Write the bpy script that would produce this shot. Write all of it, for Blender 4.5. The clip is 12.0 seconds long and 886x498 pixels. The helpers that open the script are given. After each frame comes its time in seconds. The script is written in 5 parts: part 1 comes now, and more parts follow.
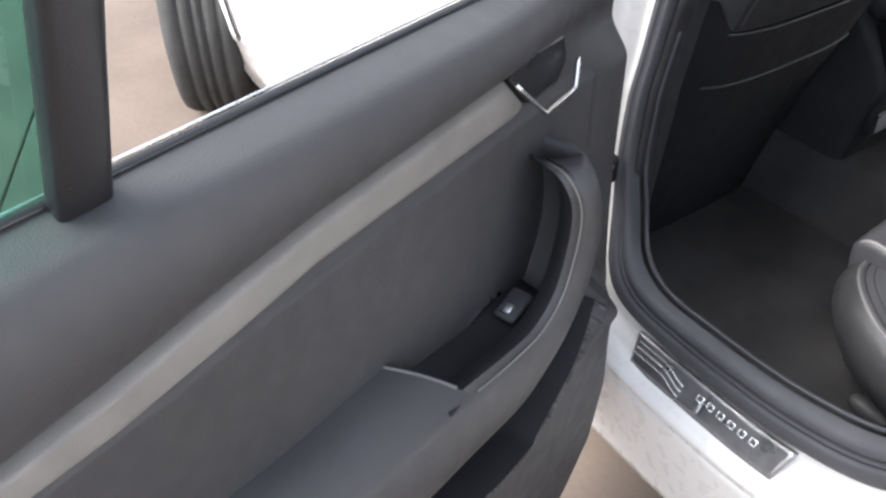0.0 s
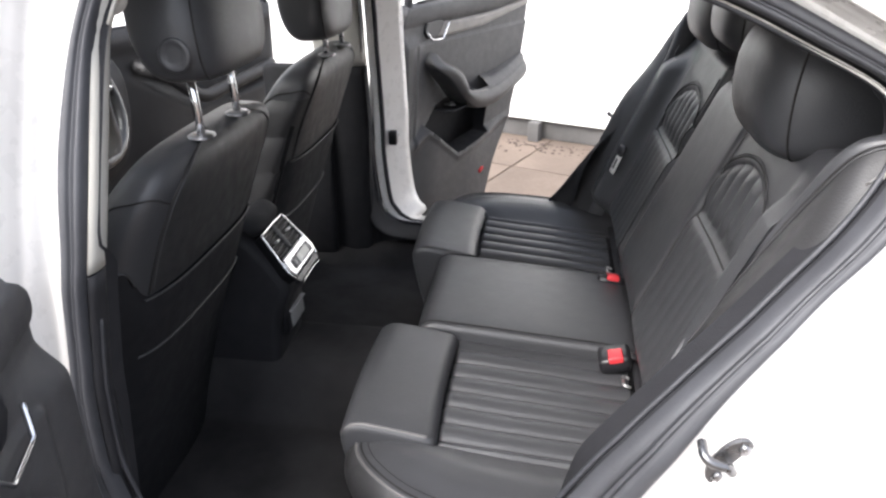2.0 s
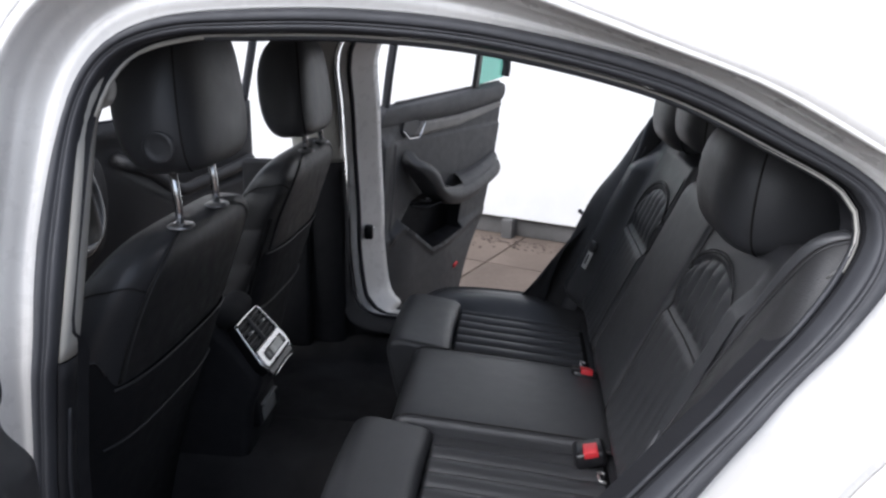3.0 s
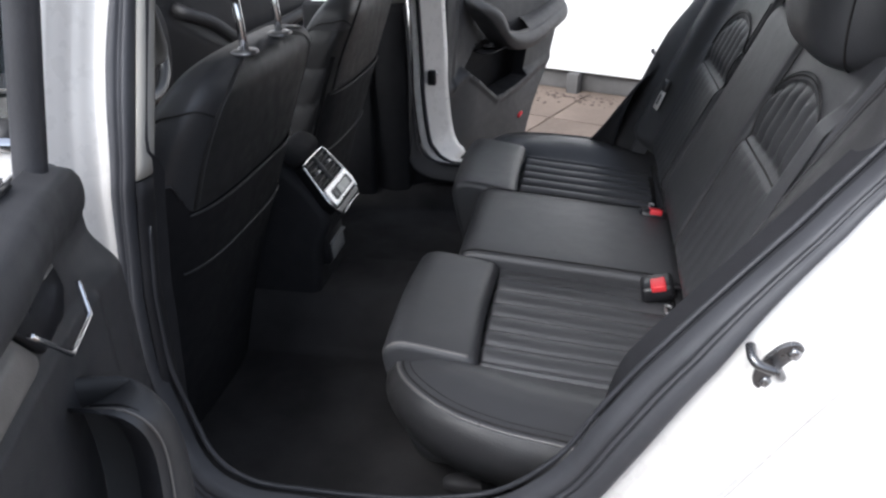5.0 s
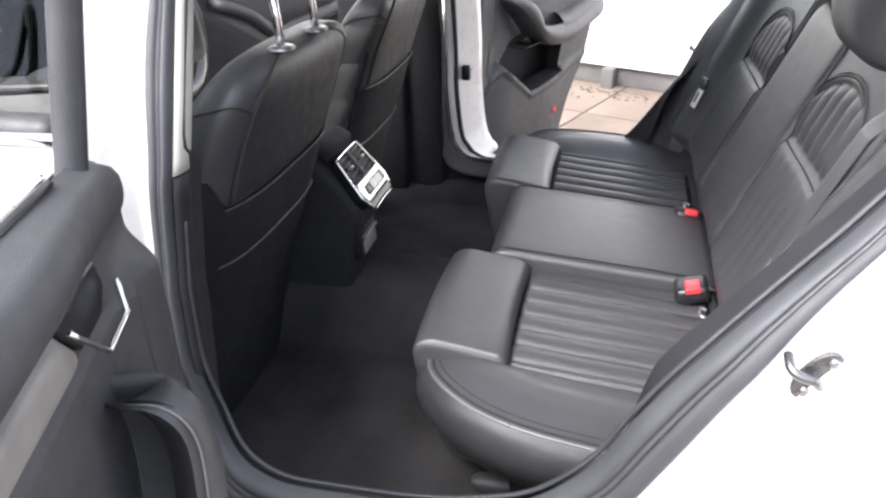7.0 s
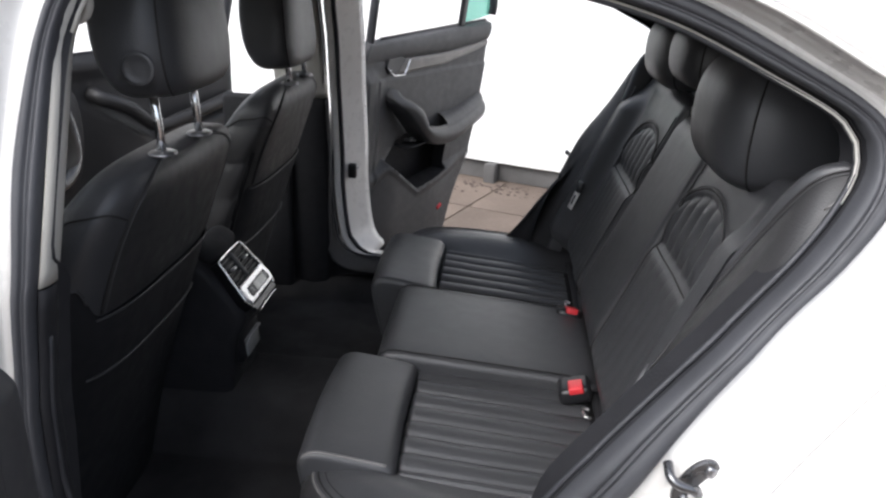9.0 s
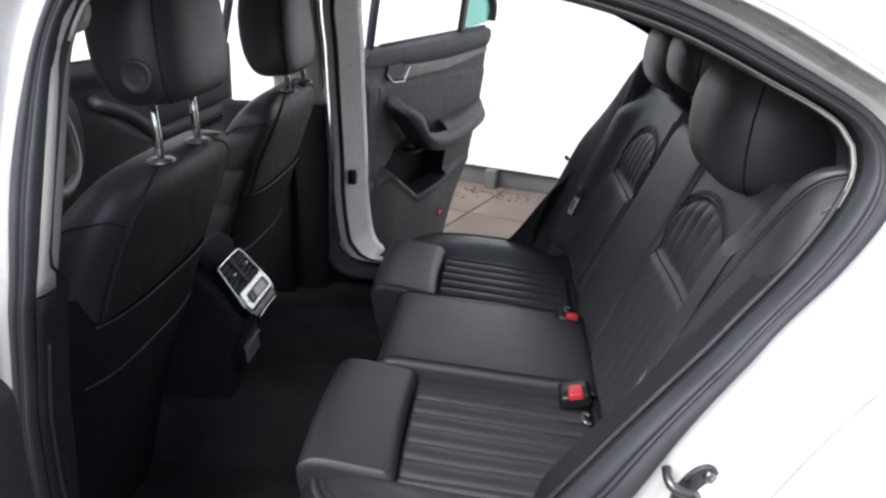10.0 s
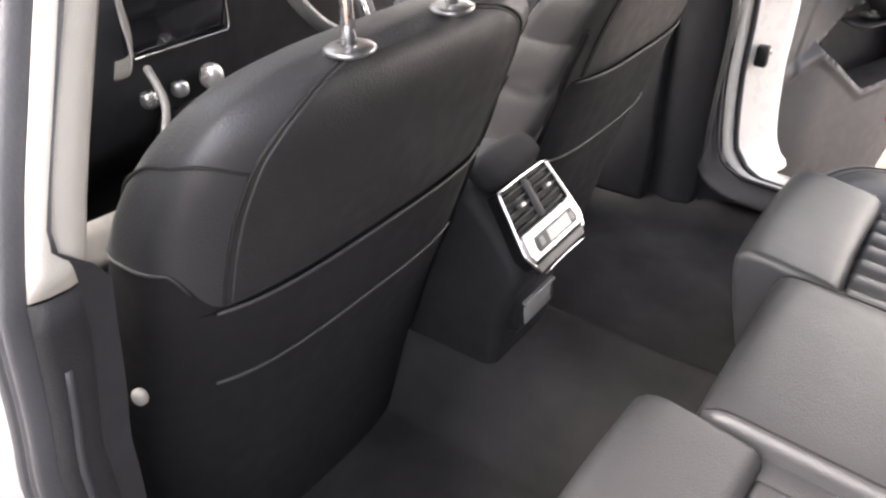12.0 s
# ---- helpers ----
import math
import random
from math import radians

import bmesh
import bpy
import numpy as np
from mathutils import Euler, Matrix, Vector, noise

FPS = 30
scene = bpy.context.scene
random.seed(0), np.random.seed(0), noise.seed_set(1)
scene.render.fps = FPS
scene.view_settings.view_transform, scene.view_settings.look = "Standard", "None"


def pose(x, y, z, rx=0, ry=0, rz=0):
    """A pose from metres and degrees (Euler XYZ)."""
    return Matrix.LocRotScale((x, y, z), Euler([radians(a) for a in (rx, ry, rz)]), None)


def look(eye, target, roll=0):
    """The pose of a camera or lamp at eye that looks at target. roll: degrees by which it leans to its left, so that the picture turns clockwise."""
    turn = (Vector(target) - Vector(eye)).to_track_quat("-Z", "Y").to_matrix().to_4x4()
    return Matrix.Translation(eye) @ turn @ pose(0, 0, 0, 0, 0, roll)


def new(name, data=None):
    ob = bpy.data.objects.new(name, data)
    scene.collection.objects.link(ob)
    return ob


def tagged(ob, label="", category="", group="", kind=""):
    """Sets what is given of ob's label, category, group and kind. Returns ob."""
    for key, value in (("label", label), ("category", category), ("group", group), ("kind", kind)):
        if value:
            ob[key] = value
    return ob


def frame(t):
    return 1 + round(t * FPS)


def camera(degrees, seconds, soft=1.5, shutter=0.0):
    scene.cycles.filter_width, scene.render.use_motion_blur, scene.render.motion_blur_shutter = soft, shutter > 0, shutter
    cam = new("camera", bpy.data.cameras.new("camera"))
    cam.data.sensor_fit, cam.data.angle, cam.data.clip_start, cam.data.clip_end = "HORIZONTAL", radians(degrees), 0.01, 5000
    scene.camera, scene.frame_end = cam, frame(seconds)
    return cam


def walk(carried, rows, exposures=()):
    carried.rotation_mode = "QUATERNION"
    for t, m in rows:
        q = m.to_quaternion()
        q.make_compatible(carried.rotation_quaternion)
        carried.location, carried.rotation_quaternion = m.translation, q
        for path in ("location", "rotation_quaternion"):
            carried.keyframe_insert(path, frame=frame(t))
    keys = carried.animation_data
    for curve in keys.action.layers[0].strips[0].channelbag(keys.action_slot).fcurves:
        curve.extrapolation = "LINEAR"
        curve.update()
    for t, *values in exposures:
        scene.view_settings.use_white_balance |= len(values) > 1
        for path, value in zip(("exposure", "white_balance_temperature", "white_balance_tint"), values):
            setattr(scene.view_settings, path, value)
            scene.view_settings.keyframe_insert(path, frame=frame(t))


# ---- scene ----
cam = camera(59.4, 12.0, soft=2.4)
PATH = [
    (0, (0.353, -1.543, 1.344), (-0.912, -0.674, 0.061), 0.0),
    (0.3, (0.348, -1.516, 1.358), (-0.885, -0.593, 0.083), 0.1),
    (0.5, (0.32, -1.485, 1.364), (-0.778, -0.385, 0.105), -0.3),
    (0.6, (0.326, -1.492, 1.365), (-0.697, -0.28, 0.146), -1.3),
    (0.8, (0.313, -1.483, 1.37), (-0.491, -0.067, 0.208), -1.5),
    (1, (0.295, -1.485, 1.362), (-0.315, 0.063, 0.253), -2.3),
    (1.5, (0.272, -1.503, 1.368), (-0.089, 0.188, 0.364), -1.6),
    (2, (0.254, -1.517, 1.376), (0.019, 0.298, 0.569), 0.2),
    (2.5, (0.252, -1.523, 1.378), (0.069, 0.379, 0.786), 1.4),
    (4.3, (0.26, -1.564, 1.323), (0.08, 0.347, 0.761), 1.3),
    (4.5, (0.259, -1.557, 1.313), (0.068, 0.297, 0.588), 1.3),
    (5, (0.246, -1.544, 1.309), (-0.072, 0.219, 0.42), -0.7),
    (5.5, (0.249, -1.537, 1.308), (-0.16, 0.188, 0.381), -1.5),
    (6, (0.249, -1.534, 1.31), (-0.15, 0.191, 0.38), -1.5),
    (6.5, (0.242, -1.537, 1.314), (-0.152, 0.194, 0.393), -1.2),
    (7, (0.24, -1.537, 1.316), (-0.151, 0.203, 0.41), -0.8),
    (7.5, (0.241, -1.532, 1.329), (-0.101, 0.239, 0.466), -0.5),
    (7.7, (0.237, -1.527, 1.328), (-0.035, 0.256, 0.464), -0.1),
    (9.5, (0.238, -1.523, 1.348), (0.121, 0.361, 0.687), 2.6),
    (10, (0.243, -1.523, 1.344), (0.117, 0.352, 0.66), 2.2),
    (10.5, (0.251, -1.512, 1.342), (0.073, 0.349, 0.631), 1.7),
    (11, (0.301, -1.368, 1.325), (-0.122, 0.412, 0.517), 1.3),
    (11.1, (0.313, -1.320, 1.318), (-0.189, 0.436, 0.504), 1.4),
    (11.3, (0.316, -1.240, 1.322), (-0.395, 0.412, 0.450), 0.9),
    (11.5, (0.302, -1.154, 1.31), (-0.542, 0.403, 0.38), 0.3),
    (11.8, (0.223, -1.002, 1.28), (-0.699, 0.47, 0.288), 1.5),
    (12, (0.162, -0.891, 1.268), (-0.797, 0.48, 0.172), 0.5),
]
walk(cam, [(t, look(eye, target, roll)) for t, eye, target, roll in PATH],
     exposures=[(0.0, 2.25, 6310, 10), (0.5, 2.70, 6710, 12), (1.0, 2.55, 6610, 12), (1.5, 2.30, 6410, 12), (2.0, 2.00, 6360, 11), (2.5, 1.25, 6210, 10), (4.3, 0.35, 5350, 15), (4.5, 0.40, 5350, 15), (5.0, 1.22, 6010, 10), (5.5, 2.05, 6210, 10), (6.5, 2.55, 6310, 12), (7.5, 2.35, 6310, 12), (9.5, 0.95, 6110, 10), (10.5, 1.20, 6010, 10), (11.0, 1.70, 6310, 12), (11.5, 2.32, 6610, 14), (12.0, 3.30, 6910, 15)])

# ---- light ----
world = bpy.data.worlds.new("sky")
scene.world = world
world.use_nodes = True
wn = world.node_tree
sky = wn.nodes.new("ShaderNodeTexSky")
sky.sky_type = 'NISHITA'
sky.sun_disc = False
sky.sun_elevation = radians(48)
sky.sun_rotation = radians(214)
sky.air_density, sky.dust_density, sky.ozone_density = 1.0, 3.5, 1.0
haze = wn.nodes.new("ShaderNodeHueSaturation")      # thin high cloud takes the blue out of the sky
haze.inputs["Saturation"].default_value = 0.45
wn.links.new(sky.outputs[0], haze.inputs["Color"])
wn.links.new(haze.outputs[0], wn.nodes["Background"].inputs[0])
wn.nodes["Background"].inputs[1].default_value = 0.15
sun = new("sun", bpy.data.lights.new("sun", 'SUN'))
sun.data.energy, sun.data.angle, sun.data.color = 1.2, radians(50), (1.0, 0.97, 0.93)
sun.matrix_world = look((-1.6, -2.3, 3.8), (0, 0, 0.6))

# ---- materials ----
def material(name, colour, rough=0.5, metal=0.0, grain=0.0, grain_scale=300.0, blotch=0.15, blotch_scale=6.0, coat=0.0, spec=0.5, wear=0.08):
    """Principled surface with fine relief (grain), slow colour drift (blotch) and uneven gloss (wear)."""
    m = bpy.data.materials.new(name)
    m.use_nodes = True
    nt = m.node_tree
    b = nt.nodes["Principled BSDF"]
    b.inputs["Metallic"].default_value = metal
    b.inputs["Coat Weight"].default_value = coat
    b.inputs["Coat Roughness"].default_value = 0.05
    b.inputs["Specular IOR Level"].default_value = spec
    co = nt.nodes.new("ShaderNodeTexCoord")
    big = nt.nodes.new("ShaderNodeTexNoise")
    big.inputs["Scale"].default_value, big.inputs["Detail"].default_value = blotch_scale, 6
    nt.links.new(co.outputs["Object"], big.inputs["Vector"])
    ramp = nt.nodes.new("ShaderNodeMapRange")
    ramp.inputs["From Min"].default_value, ramp.inputs["From Max"].default_value = 0.3, 0.7
    ramp.inputs["To Min"].default_value, ramp.inputs["To Max"].default_value = 1 - blotch, 1 + blotch
    nt.links.new(big.outputs[0], ramp.inputs[0])
    mul = nt.nodes.new("ShaderNodeVectorMath")
    mul.operation = 'SCALE'
    mul.inputs[0].default_value = colour
    nt.links.new(ramp.outputs[0], mul.inputs["Scale"])
    nt.links.new(mul.outputs[0], b.inputs["Base Color"])
    fine = nt.nodes.new("ShaderNodeTexNoise")
    fine.inputs["Scale"].default_value, fine.inputs["Detail"].default_value = 38.0, 5
    nt.links.new(co.outputs["Object"], fine.inputs["Vector"])
    rr = nt.nodes.new("ShaderNodeMapRange")
    rr.inputs["From Min"].default_value, rr.inputs["From Max"].default_value = 0.3, 0.7
    rr.inputs["To Min"].default_value, rr.inputs["To Max"].default_value = max(rough - wear, 0.02), min(rough + wear, 1)
    nt.links.new(fine.outputs[0], rr.inputs[0])
    nt.links.new(rr.outputs[0], b.inputs["Roughness"])
    if grain:
        v = nt.nodes.new("ShaderNodeTexVoronoi")
        v.inputs["Scale"].default_value = grain_scale
        nt.links.new(co.outputs["Object"], v.inputs["Vector"])
        soft = nt.nodes.new("ShaderNodeTexNoise")
        soft.inputs["Scale"].default_value, soft.inputs["Detail"].default_value = 22.0, 3
        nt.links.new(co.outputs["Object"], soft.inputs["Vector"])
        b1 = nt.nodes.new("ShaderNodeBump")
        b1.inputs["Strength"].default_value, b1.inputs["Distance"].default_value = grain, 0.0008
        nt.links.new(v.outputs["Distance"], b1.inputs["Height"])
        b2 = nt.nodes.new("ShaderNodeBump")
        b2.inputs["Strength"].default_value, b2.inputs["Distance"].default_value = grain * 0.3, 0.004
        nt.links.new(soft.outputs[0], b2.inputs["Height"])
        nt.links.new(b1.outputs[0], b2.inputs["Normal"])
        nt.links.new(b2.outputs[0], b.inputs["Normal"])
    return m


LEATHER = material("dark_leather", (0.0435, 0.0440, 0.0475), 0.42, 0, 0.35, 420, 0.07, 5, spec=0.5, wear=0.03)
# black leather; also paints the shade under the bench cushion
LEATHER_DARK = material("black_leather_and_shade", (0.0165, 0.0165, 0.0185), 0.8, 0, 0.3, 420, spec=0.18)
# black vinyl; also paints the shade on the seats' inner flanks
VINYL_AND_SHADE = material("black_vinyl", (0.028, 0.0275, 0.0285), 0.48, 0, 0.35, 420, 0.14, 9, spec=0.4)
SOFT_PLASTIC = material("soft_plastic", (0.044, 0.0435, 0.046), 0.55, 0, 0.3, 700, 0.10, 5)
PLASTIC = material("grey_plastic", (0.047, 0.0465, 0.048), 0.5, 0, 0.25, 600, 0.12, 7)
BLACK = material("black_plastic", (0.012, 0.012, 0.014), 0.35, 0, 0.1, 500)
RUBBER = material("door_rubber", (0.030, 0.031, 0.036), 0.55, 0, 0.2, 300, 0.2, 14)
SEAL = material("seal_rubber", (0.046, 0.047, 0.053), 0.6, 0, 0.2, 300, 0.15, 12)
CARPET = material("carpet", (0.034, 0.033, 0.034), 0.95, 0, 1.0, 520, 0.35, 7, spec=0.15)
TYRE = material("tyre_rubber", (0.045, 0.044, 0.042), 0.85, 0, 0.4, 220, 0.25, 8)
PAINT = material("white_paint", (0.70, 0.68, 0.655), 0.3, 0, 0, 1, 0.03, 3, coat=0.6)
TRIM_LIGHT = material("light_trim", (0.42, 0.405, 0.37), 0.7, 0, 0.2, 500, 0.05)
STRIP = material("brushed_strip", (0.185, 0.173, 0.16), 0.55, 0.0, 0.2, 500, 0.12, 30)
CHROME = material("chrome", (0.82, 0.82, 0.83), 0.12, 1.0, 0, 1, 0.04)
SATIN = material("satin_metal", (0.62, 0.62, 0.62), 0.3, 0.9, 0, 1, 0.06)
STEEL = material("etched_steel", (0.35, 0.35, 0.36), 0.32, 0.9, 0.1, 300, 0.2, 30)
RED = material("red_plastic", (0.62, 0.035, 0.045), 0.35)
THREAD = material("seam_thread", (0.012, 0.011, 0.011), 0.8)
DIM = material("dim_piping", (0.045, 0.044, 0.046), 0.55)
# piping colour is lifted to paint the highlight on leather edges
PIPING = material("seam_light", (0.13, 0.125, 0.122), 0.35)
GLOSS = material("smooth_leather", (0.05, 0.05, 0.052), 0.18, 0, 0.1, 400, 0.1, 9)
# black lining; also paints shade in the bench gap and door pockets
LINING_AND_SHADE = material("black_lining_and_shade", (0.0185, 0.0185, 0.021), 0.7, 0, 0.3, 500, 0.15, 8, spec=0.25)
DEEP = material("deep_black", (0.004, 0.004, 0.005), 0.6, spec=0.2)
DULL_STEEL = material("dull_steel", (0.17, 0.17, 0.175), 0.30, 0.9, 0.1, 200, 0.1, 30)
FLAP = material("grey_flap", (0.20, 0.20, 0.20), 0.45)
SCREEN = material("dark_screen", (0.008, 0.008, 0.010), 0.12)
PAVER = material("tan_paver", (0.128, 0.100, 0.082), 0.85, 0, 0.8, 60, 0.22, 2.2, spec=0.25)
LITTER = material("leaf_litter", (0.070, 0.052, 0.042), 0.9, 0, 0.4, 200, 0.5, 12)
JOINT = material("paver_joint", (0.10, 0.085, 0.07), 0.95)
WALL = material("white_wall", (0.82, 0.82, 0.81), 0.8, 0, 0.3, 30, 0.03)
PLINTH = material("dark_plinth", (0.085, 0.082, 0.08), 0.8, 0, 0.3, 40, 0.25, 4)
DISPLAY = material("pale_display", (0.55, 0.56, 0.52), 0.25)


def glass(name, tint, rough=0.0):
    m = bpy.data.materials.new(name)
    m.use_nodes = True
    b = m.node_tree.nodes["Principled BSDF"]
    b.inputs["Base Color"].default_value = (*tint, 1)
    b.inputs["Transmission Weight"].default_value = 1.0
    b.inputs["Roughness"].default_value = rough
    b.inputs["IOR"].default_value = 1.45
    return m


GLASS = glass("clear_glass", (0.93, 0.96, 0.95))
TINTED_GLASS = glass("tinted_glass", (0.66, 0.70, 0.68))
DARK_GLASS = glass("dark_glass", (0.05, 0.06, 0.06))
GREEN_GLASS = glass("green_glass", (0.16, 0.42, 0.35))

# ---- building helpers ----
def thing(name, label, category, group="", m=None):
    ob = new(name)
    if m is not None:
        ob.matrix_world = m
    return tagged(ob, label, category, group)


def mesh(name, verts, faces, mat, parent=None, label="", smooth=True, kind=""):
    me = bpy.data.meshes.new(name)
    me.from_pydata([tuple(map(float, v)) for v in verts], [], faces)
    me.validate()
    bm = bmesh.new()
    bm.from_mesh(me)
    bmesh.ops.recalc_face_normals(bm, faces=bm.faces)
    bm.to_mesh(me)
    bm.free()
    me.materials.append(mat)
    if smooth:
        me.shade_smooth()
    ob = new(name, me)
    if parent is not None:
        ob.parent = parent
    return tagged(ob, label, kind=kind)


def solid(ob, t, offset=-1.0):
    md = ob.modifiers.new("thickness", 'SOLIDIFY')
    md.thickness, md.offset = t, offset
    return ob


def grid(fn, nu, nv, cu=False, cv=False):
    """Points fn(u, v) on a net of nu x nv, closed in u or v."""
    us = [i / (nu if cu else nu - 1) for i in range(nu)]
    vs = [j / (nv if cv else nv - 1) for j in range(nv)]
    verts = [fn(u, v) for u in us for v in vs]
    faces = []
    for i in range(nu if cu else nu - 1):
        for j in range(nv if cv else nv - 1):
            a, b = i * nv + j, i * nv + (j + 1) % nv
            c, d = ((i + 1) % nu) * nv + (j + 1) % nv, ((i + 1) % nu) * nv + j
            faces.append((a, b, c, d))
    return verts, faces


def lerp(x, xs, ys):
    return float(np.interp(x, xs, ys))


def smoothstep(a, b, x):
    t = min(max((x - a) / (b - a), 0), 1)
    return t * t * (3 - 2 * t)


def spline(pts, n, closed=False):
    """n points evenly along a Catmull-Rom curve through pts."""
    p = [np.array(q, float) for q in pts]
    m = len(p)
    out = []
    segs = m if closed else m - 1
    fine = 24
    for i in range(segs):
        if closed:
            a, b, c, d = p[(i - 1) % m], p[i], p[(i + 1) % m], p[(i + 2) % m]
        else:
            a, b, c, d = p[max(i - 1, 0)], p[i], p[i + 1], p[min(i + 2, m - 1)]
        for k in range(fine):
            t = k / fine
            out.append(0.5 * (2 * b + (c - a) * t + (2 * a - 5 * b + 4 * c - d) * t * t + (3 * b - a - 3 * c + d) * t ** 3))
    out.append(p[0] if closed else p[-1])
    out = np.array(out)
    s = np.concatenate([[0], np.cumsum(np.linalg.norm(np.diff(out, axis=0), axis=1))])
    at = np.linspace(0, s[-1], n + 1)[:-1] if closed else np.linspace(0, s[-1], n)
    return np.stack([np.interp(at, s, out[:, k]) for k in range(out.shape[1])], 1)


def tube_data(pts, r, seg=8, closed=False, flat=1.0):
    pts = np.array(pts, float)
    n = len(pts)
    verts, faces = [], []
    ref = None
    for i in range(n):
        if closed:
            d = pts[(i + 1) % n] - pts[i - 1]
        else:
            d = pts[min(i + 1, n - 1)] - pts[max(i - 1, 0)]
        d /= np.linalg.norm(d) + 1e-9
        if ref is None:
            ref = np.array([0, 0, 1.0]) if abs(d[2]) < 0.8 else np.array([1.0, 0, 0])
        a = np.cross(d, ref)
        a /= np.linalg.norm(a) + 1e-9
        b = np.cross(a, d)
        ref = b
        for k in range(seg):
            w = 2 * math.pi * k / seg
            verts.append(pts[i] + r * (a * math.cos(w) + b * math.sin(w) * flat))
    for i in range(n if closed else n - 1):
        for k in range(seg):
            j = (i + 1) % n
            faces.append((i * seg + k, i * seg + (k + 1) % seg, j * seg + (k + 1) % seg, j * seg + k))
    if not closed:
        faces.append(tuple(range(seg)))
        faces.append(tuple((n - 1) * seg + k for k in reversed(range(seg))))
    return verts, faces


def tube(name, pts, r, mat, parent=None, label="", seg=8, closed=False, flat=1.0):
    return mesh(name, *tube_data(pts, r, seg, closed, flat), mat, parent, label)


def rbox(name, size, at, mat, parent=None, label="", bevel=0.006, seg=3, rot=(0, 0, 0), taper=1.0):
    """A box with rounded edges; taper narrows its top."""
    bm = bmesh.new()
    bmesh.ops.create_cube(bm, size=1)
    for v in bm.verts:
        k = taper if v.co.z > 0 else 1.0
        v.co = Vector((v.co.x * size[0] * k, v.co.y * size[1] * k, v.co.z * size[2]))
    bmesh.ops.bevel(bm, geom=bm.edges[:], offset=min(bevel, min(size) * 0.45), segments=seg, profile=0.5, affect='EDGES')
    bm.transform(pose(*at, *rot))
    me = bpy.data.meshes.new(name)
    bm.to_mesh(me)
    bm.free()
    me.materials.append(mat)
    me.shade_smooth()
    ob = new(name, me)
    if parent is not None:
        ob.parent = parent
    return tagged(ob, label)


def pad_data(profile, y0, y1, r, n=6, bow=None):
    """A cushion: a closed x-z profile drawn out from y0 to y1 with ends rounded by r. bow(x, y, z) shifts a point."""
    p = np.array(profile, float)
    m = len(p)
    d = np.roll(p, -1, 0) - np.roll(p, 1, 0)
    d /= np.linalg.norm(d, axis=1)[:, None] + 1e-9
    area = np.sum(p[:, 0] * np.roll(p[:, 1], -1) - np.roll(p[:, 0], -1) * p[:, 1])
    nrm = np.stack([-d[:, 1], d[:, 0]], 1) * (1 if area > 0 else -1)
    rings = []
    for k in range(n + 1):
        a = math.pi / 2 * k / n
        rings.append((y0 + r * (1 - math.cos(a)), r * (1 - math.sin(a))))
    for k in range(1, 8):
        rings.append((y0 + r + (y1 - y0 - 2 * r) * k / 8, 0))
    for k in range(n, -1, -1):
        a = math.pi / 2 * k / n
        rings.append((y1 - r * (1 - math.cos(a)), r * (1 - math.sin(a))))
    verts, faces = [], []
    for y, ins in rings:
        q = p + nrm * ins
        for x, z in q:
            v = (x, y, z)
            verts.append(bow(*v) if bow else v)
    for i in range(len(rings) - 1):
        for k in range(m):
            a, b = i * m + k, i * m + (k + 1) % m
            faces.append((a, b, b + m, a + m))
    faces.append(tuple(range(m)))
    faces.append(tuple((len(rings) - 1) * m + k for k in reversed(range(m))))
    return verts, faces


def blob(name, size, at, mat, parent=None, label="", n=3.0, rot=(0, 0, 0), nu=28, nv=36):
    """A rounded block with soft sides (superellipsoid)."""
    e = 2 / n
    def f(u, v):
        a, b = math.pi * (u - 0.5), 2 * math.pi * v
        c = lambda w: math.copysign(abs(math.cos(w)) ** e, math.cos(w))
        s = lambda w: math.copysign(abs(math.sin(w)) ** e, math.sin(w))
        return pm @ Vector((size[0] / 2 * c(a) * c(b), size[1] / 2 * c(a) * s(b), size[2] / 2 * s(a)))
    pm = pose(*at, *rot)
    v, f2 = grid(f, nu, nv, cv=True)
    return mesh(name, v, f2, mat, parent, label)


def plate(name, outline, t, mat, parent, label="", place=None, bevel=0.002):
    """A flat piece with the given outline (local x, y) and thickness t, edges rounded, moved by place."""
    bm = bmesh.new()
    vs = [bm.verts.new((x, y, 0)) for x, y in outline]
    fc = bm.faces.new(vs)
    ex = bmesh.ops.extrude_face_region(bm, geom=[fc])
    bmesh.ops.translate(bm, vec=(0, 0, t), verts=[g for g in ex["geom"] if isinstance(g, bmesh.types.BMVert)])
    bmesh.ops.recalc_face_normals(bm, faces=bm.faces)
    if bevel:
        bmesh.ops.bevel(bm, geom=bm.edges[:], offset=bevel, segments=2, profile=0.5, affect='EDGES')
    if place is not None:
        bm.transform(place)
    me = bpy.data.meshes.new(name)
    bm.to_mesh(me)
    bm.free()
    me.materials.append(mat)
    ob = new(name, me)
    if parent is not None:
        ob.parent = parent
    return tagged(ob, label)


# ---- ground and wall ----
WALL_DIR = math.atan2(-0.4, 1.0)
wall_frame = pose(0.204, 3.36, 0, 0, 0, math.degrees(WALL_DIR))

gv, gf = grid(lambda u, v: ((u - 0.5) * 900, (v - 0.5) * 900, -0.02), 2, 2)
mesh("ground", gv, gf, JOINT, None, "brown earth and joints under the paving", False, "structure")
pavement = tagged(new("pavement"), "tan stone paving with thin dark joints", kind="structure")
pavement.matrix_world = pose(0, 0, 0)
slab_bm = bmesh.new()
bmesh.ops.create_cube(slab_bm, size=1)
for v_ in slab_bm.verts:
    v_.co = Vector((v_.co.x * 2.394, v_.co.y * 2.394, (v_.co.z - 0.5) * 0.05))
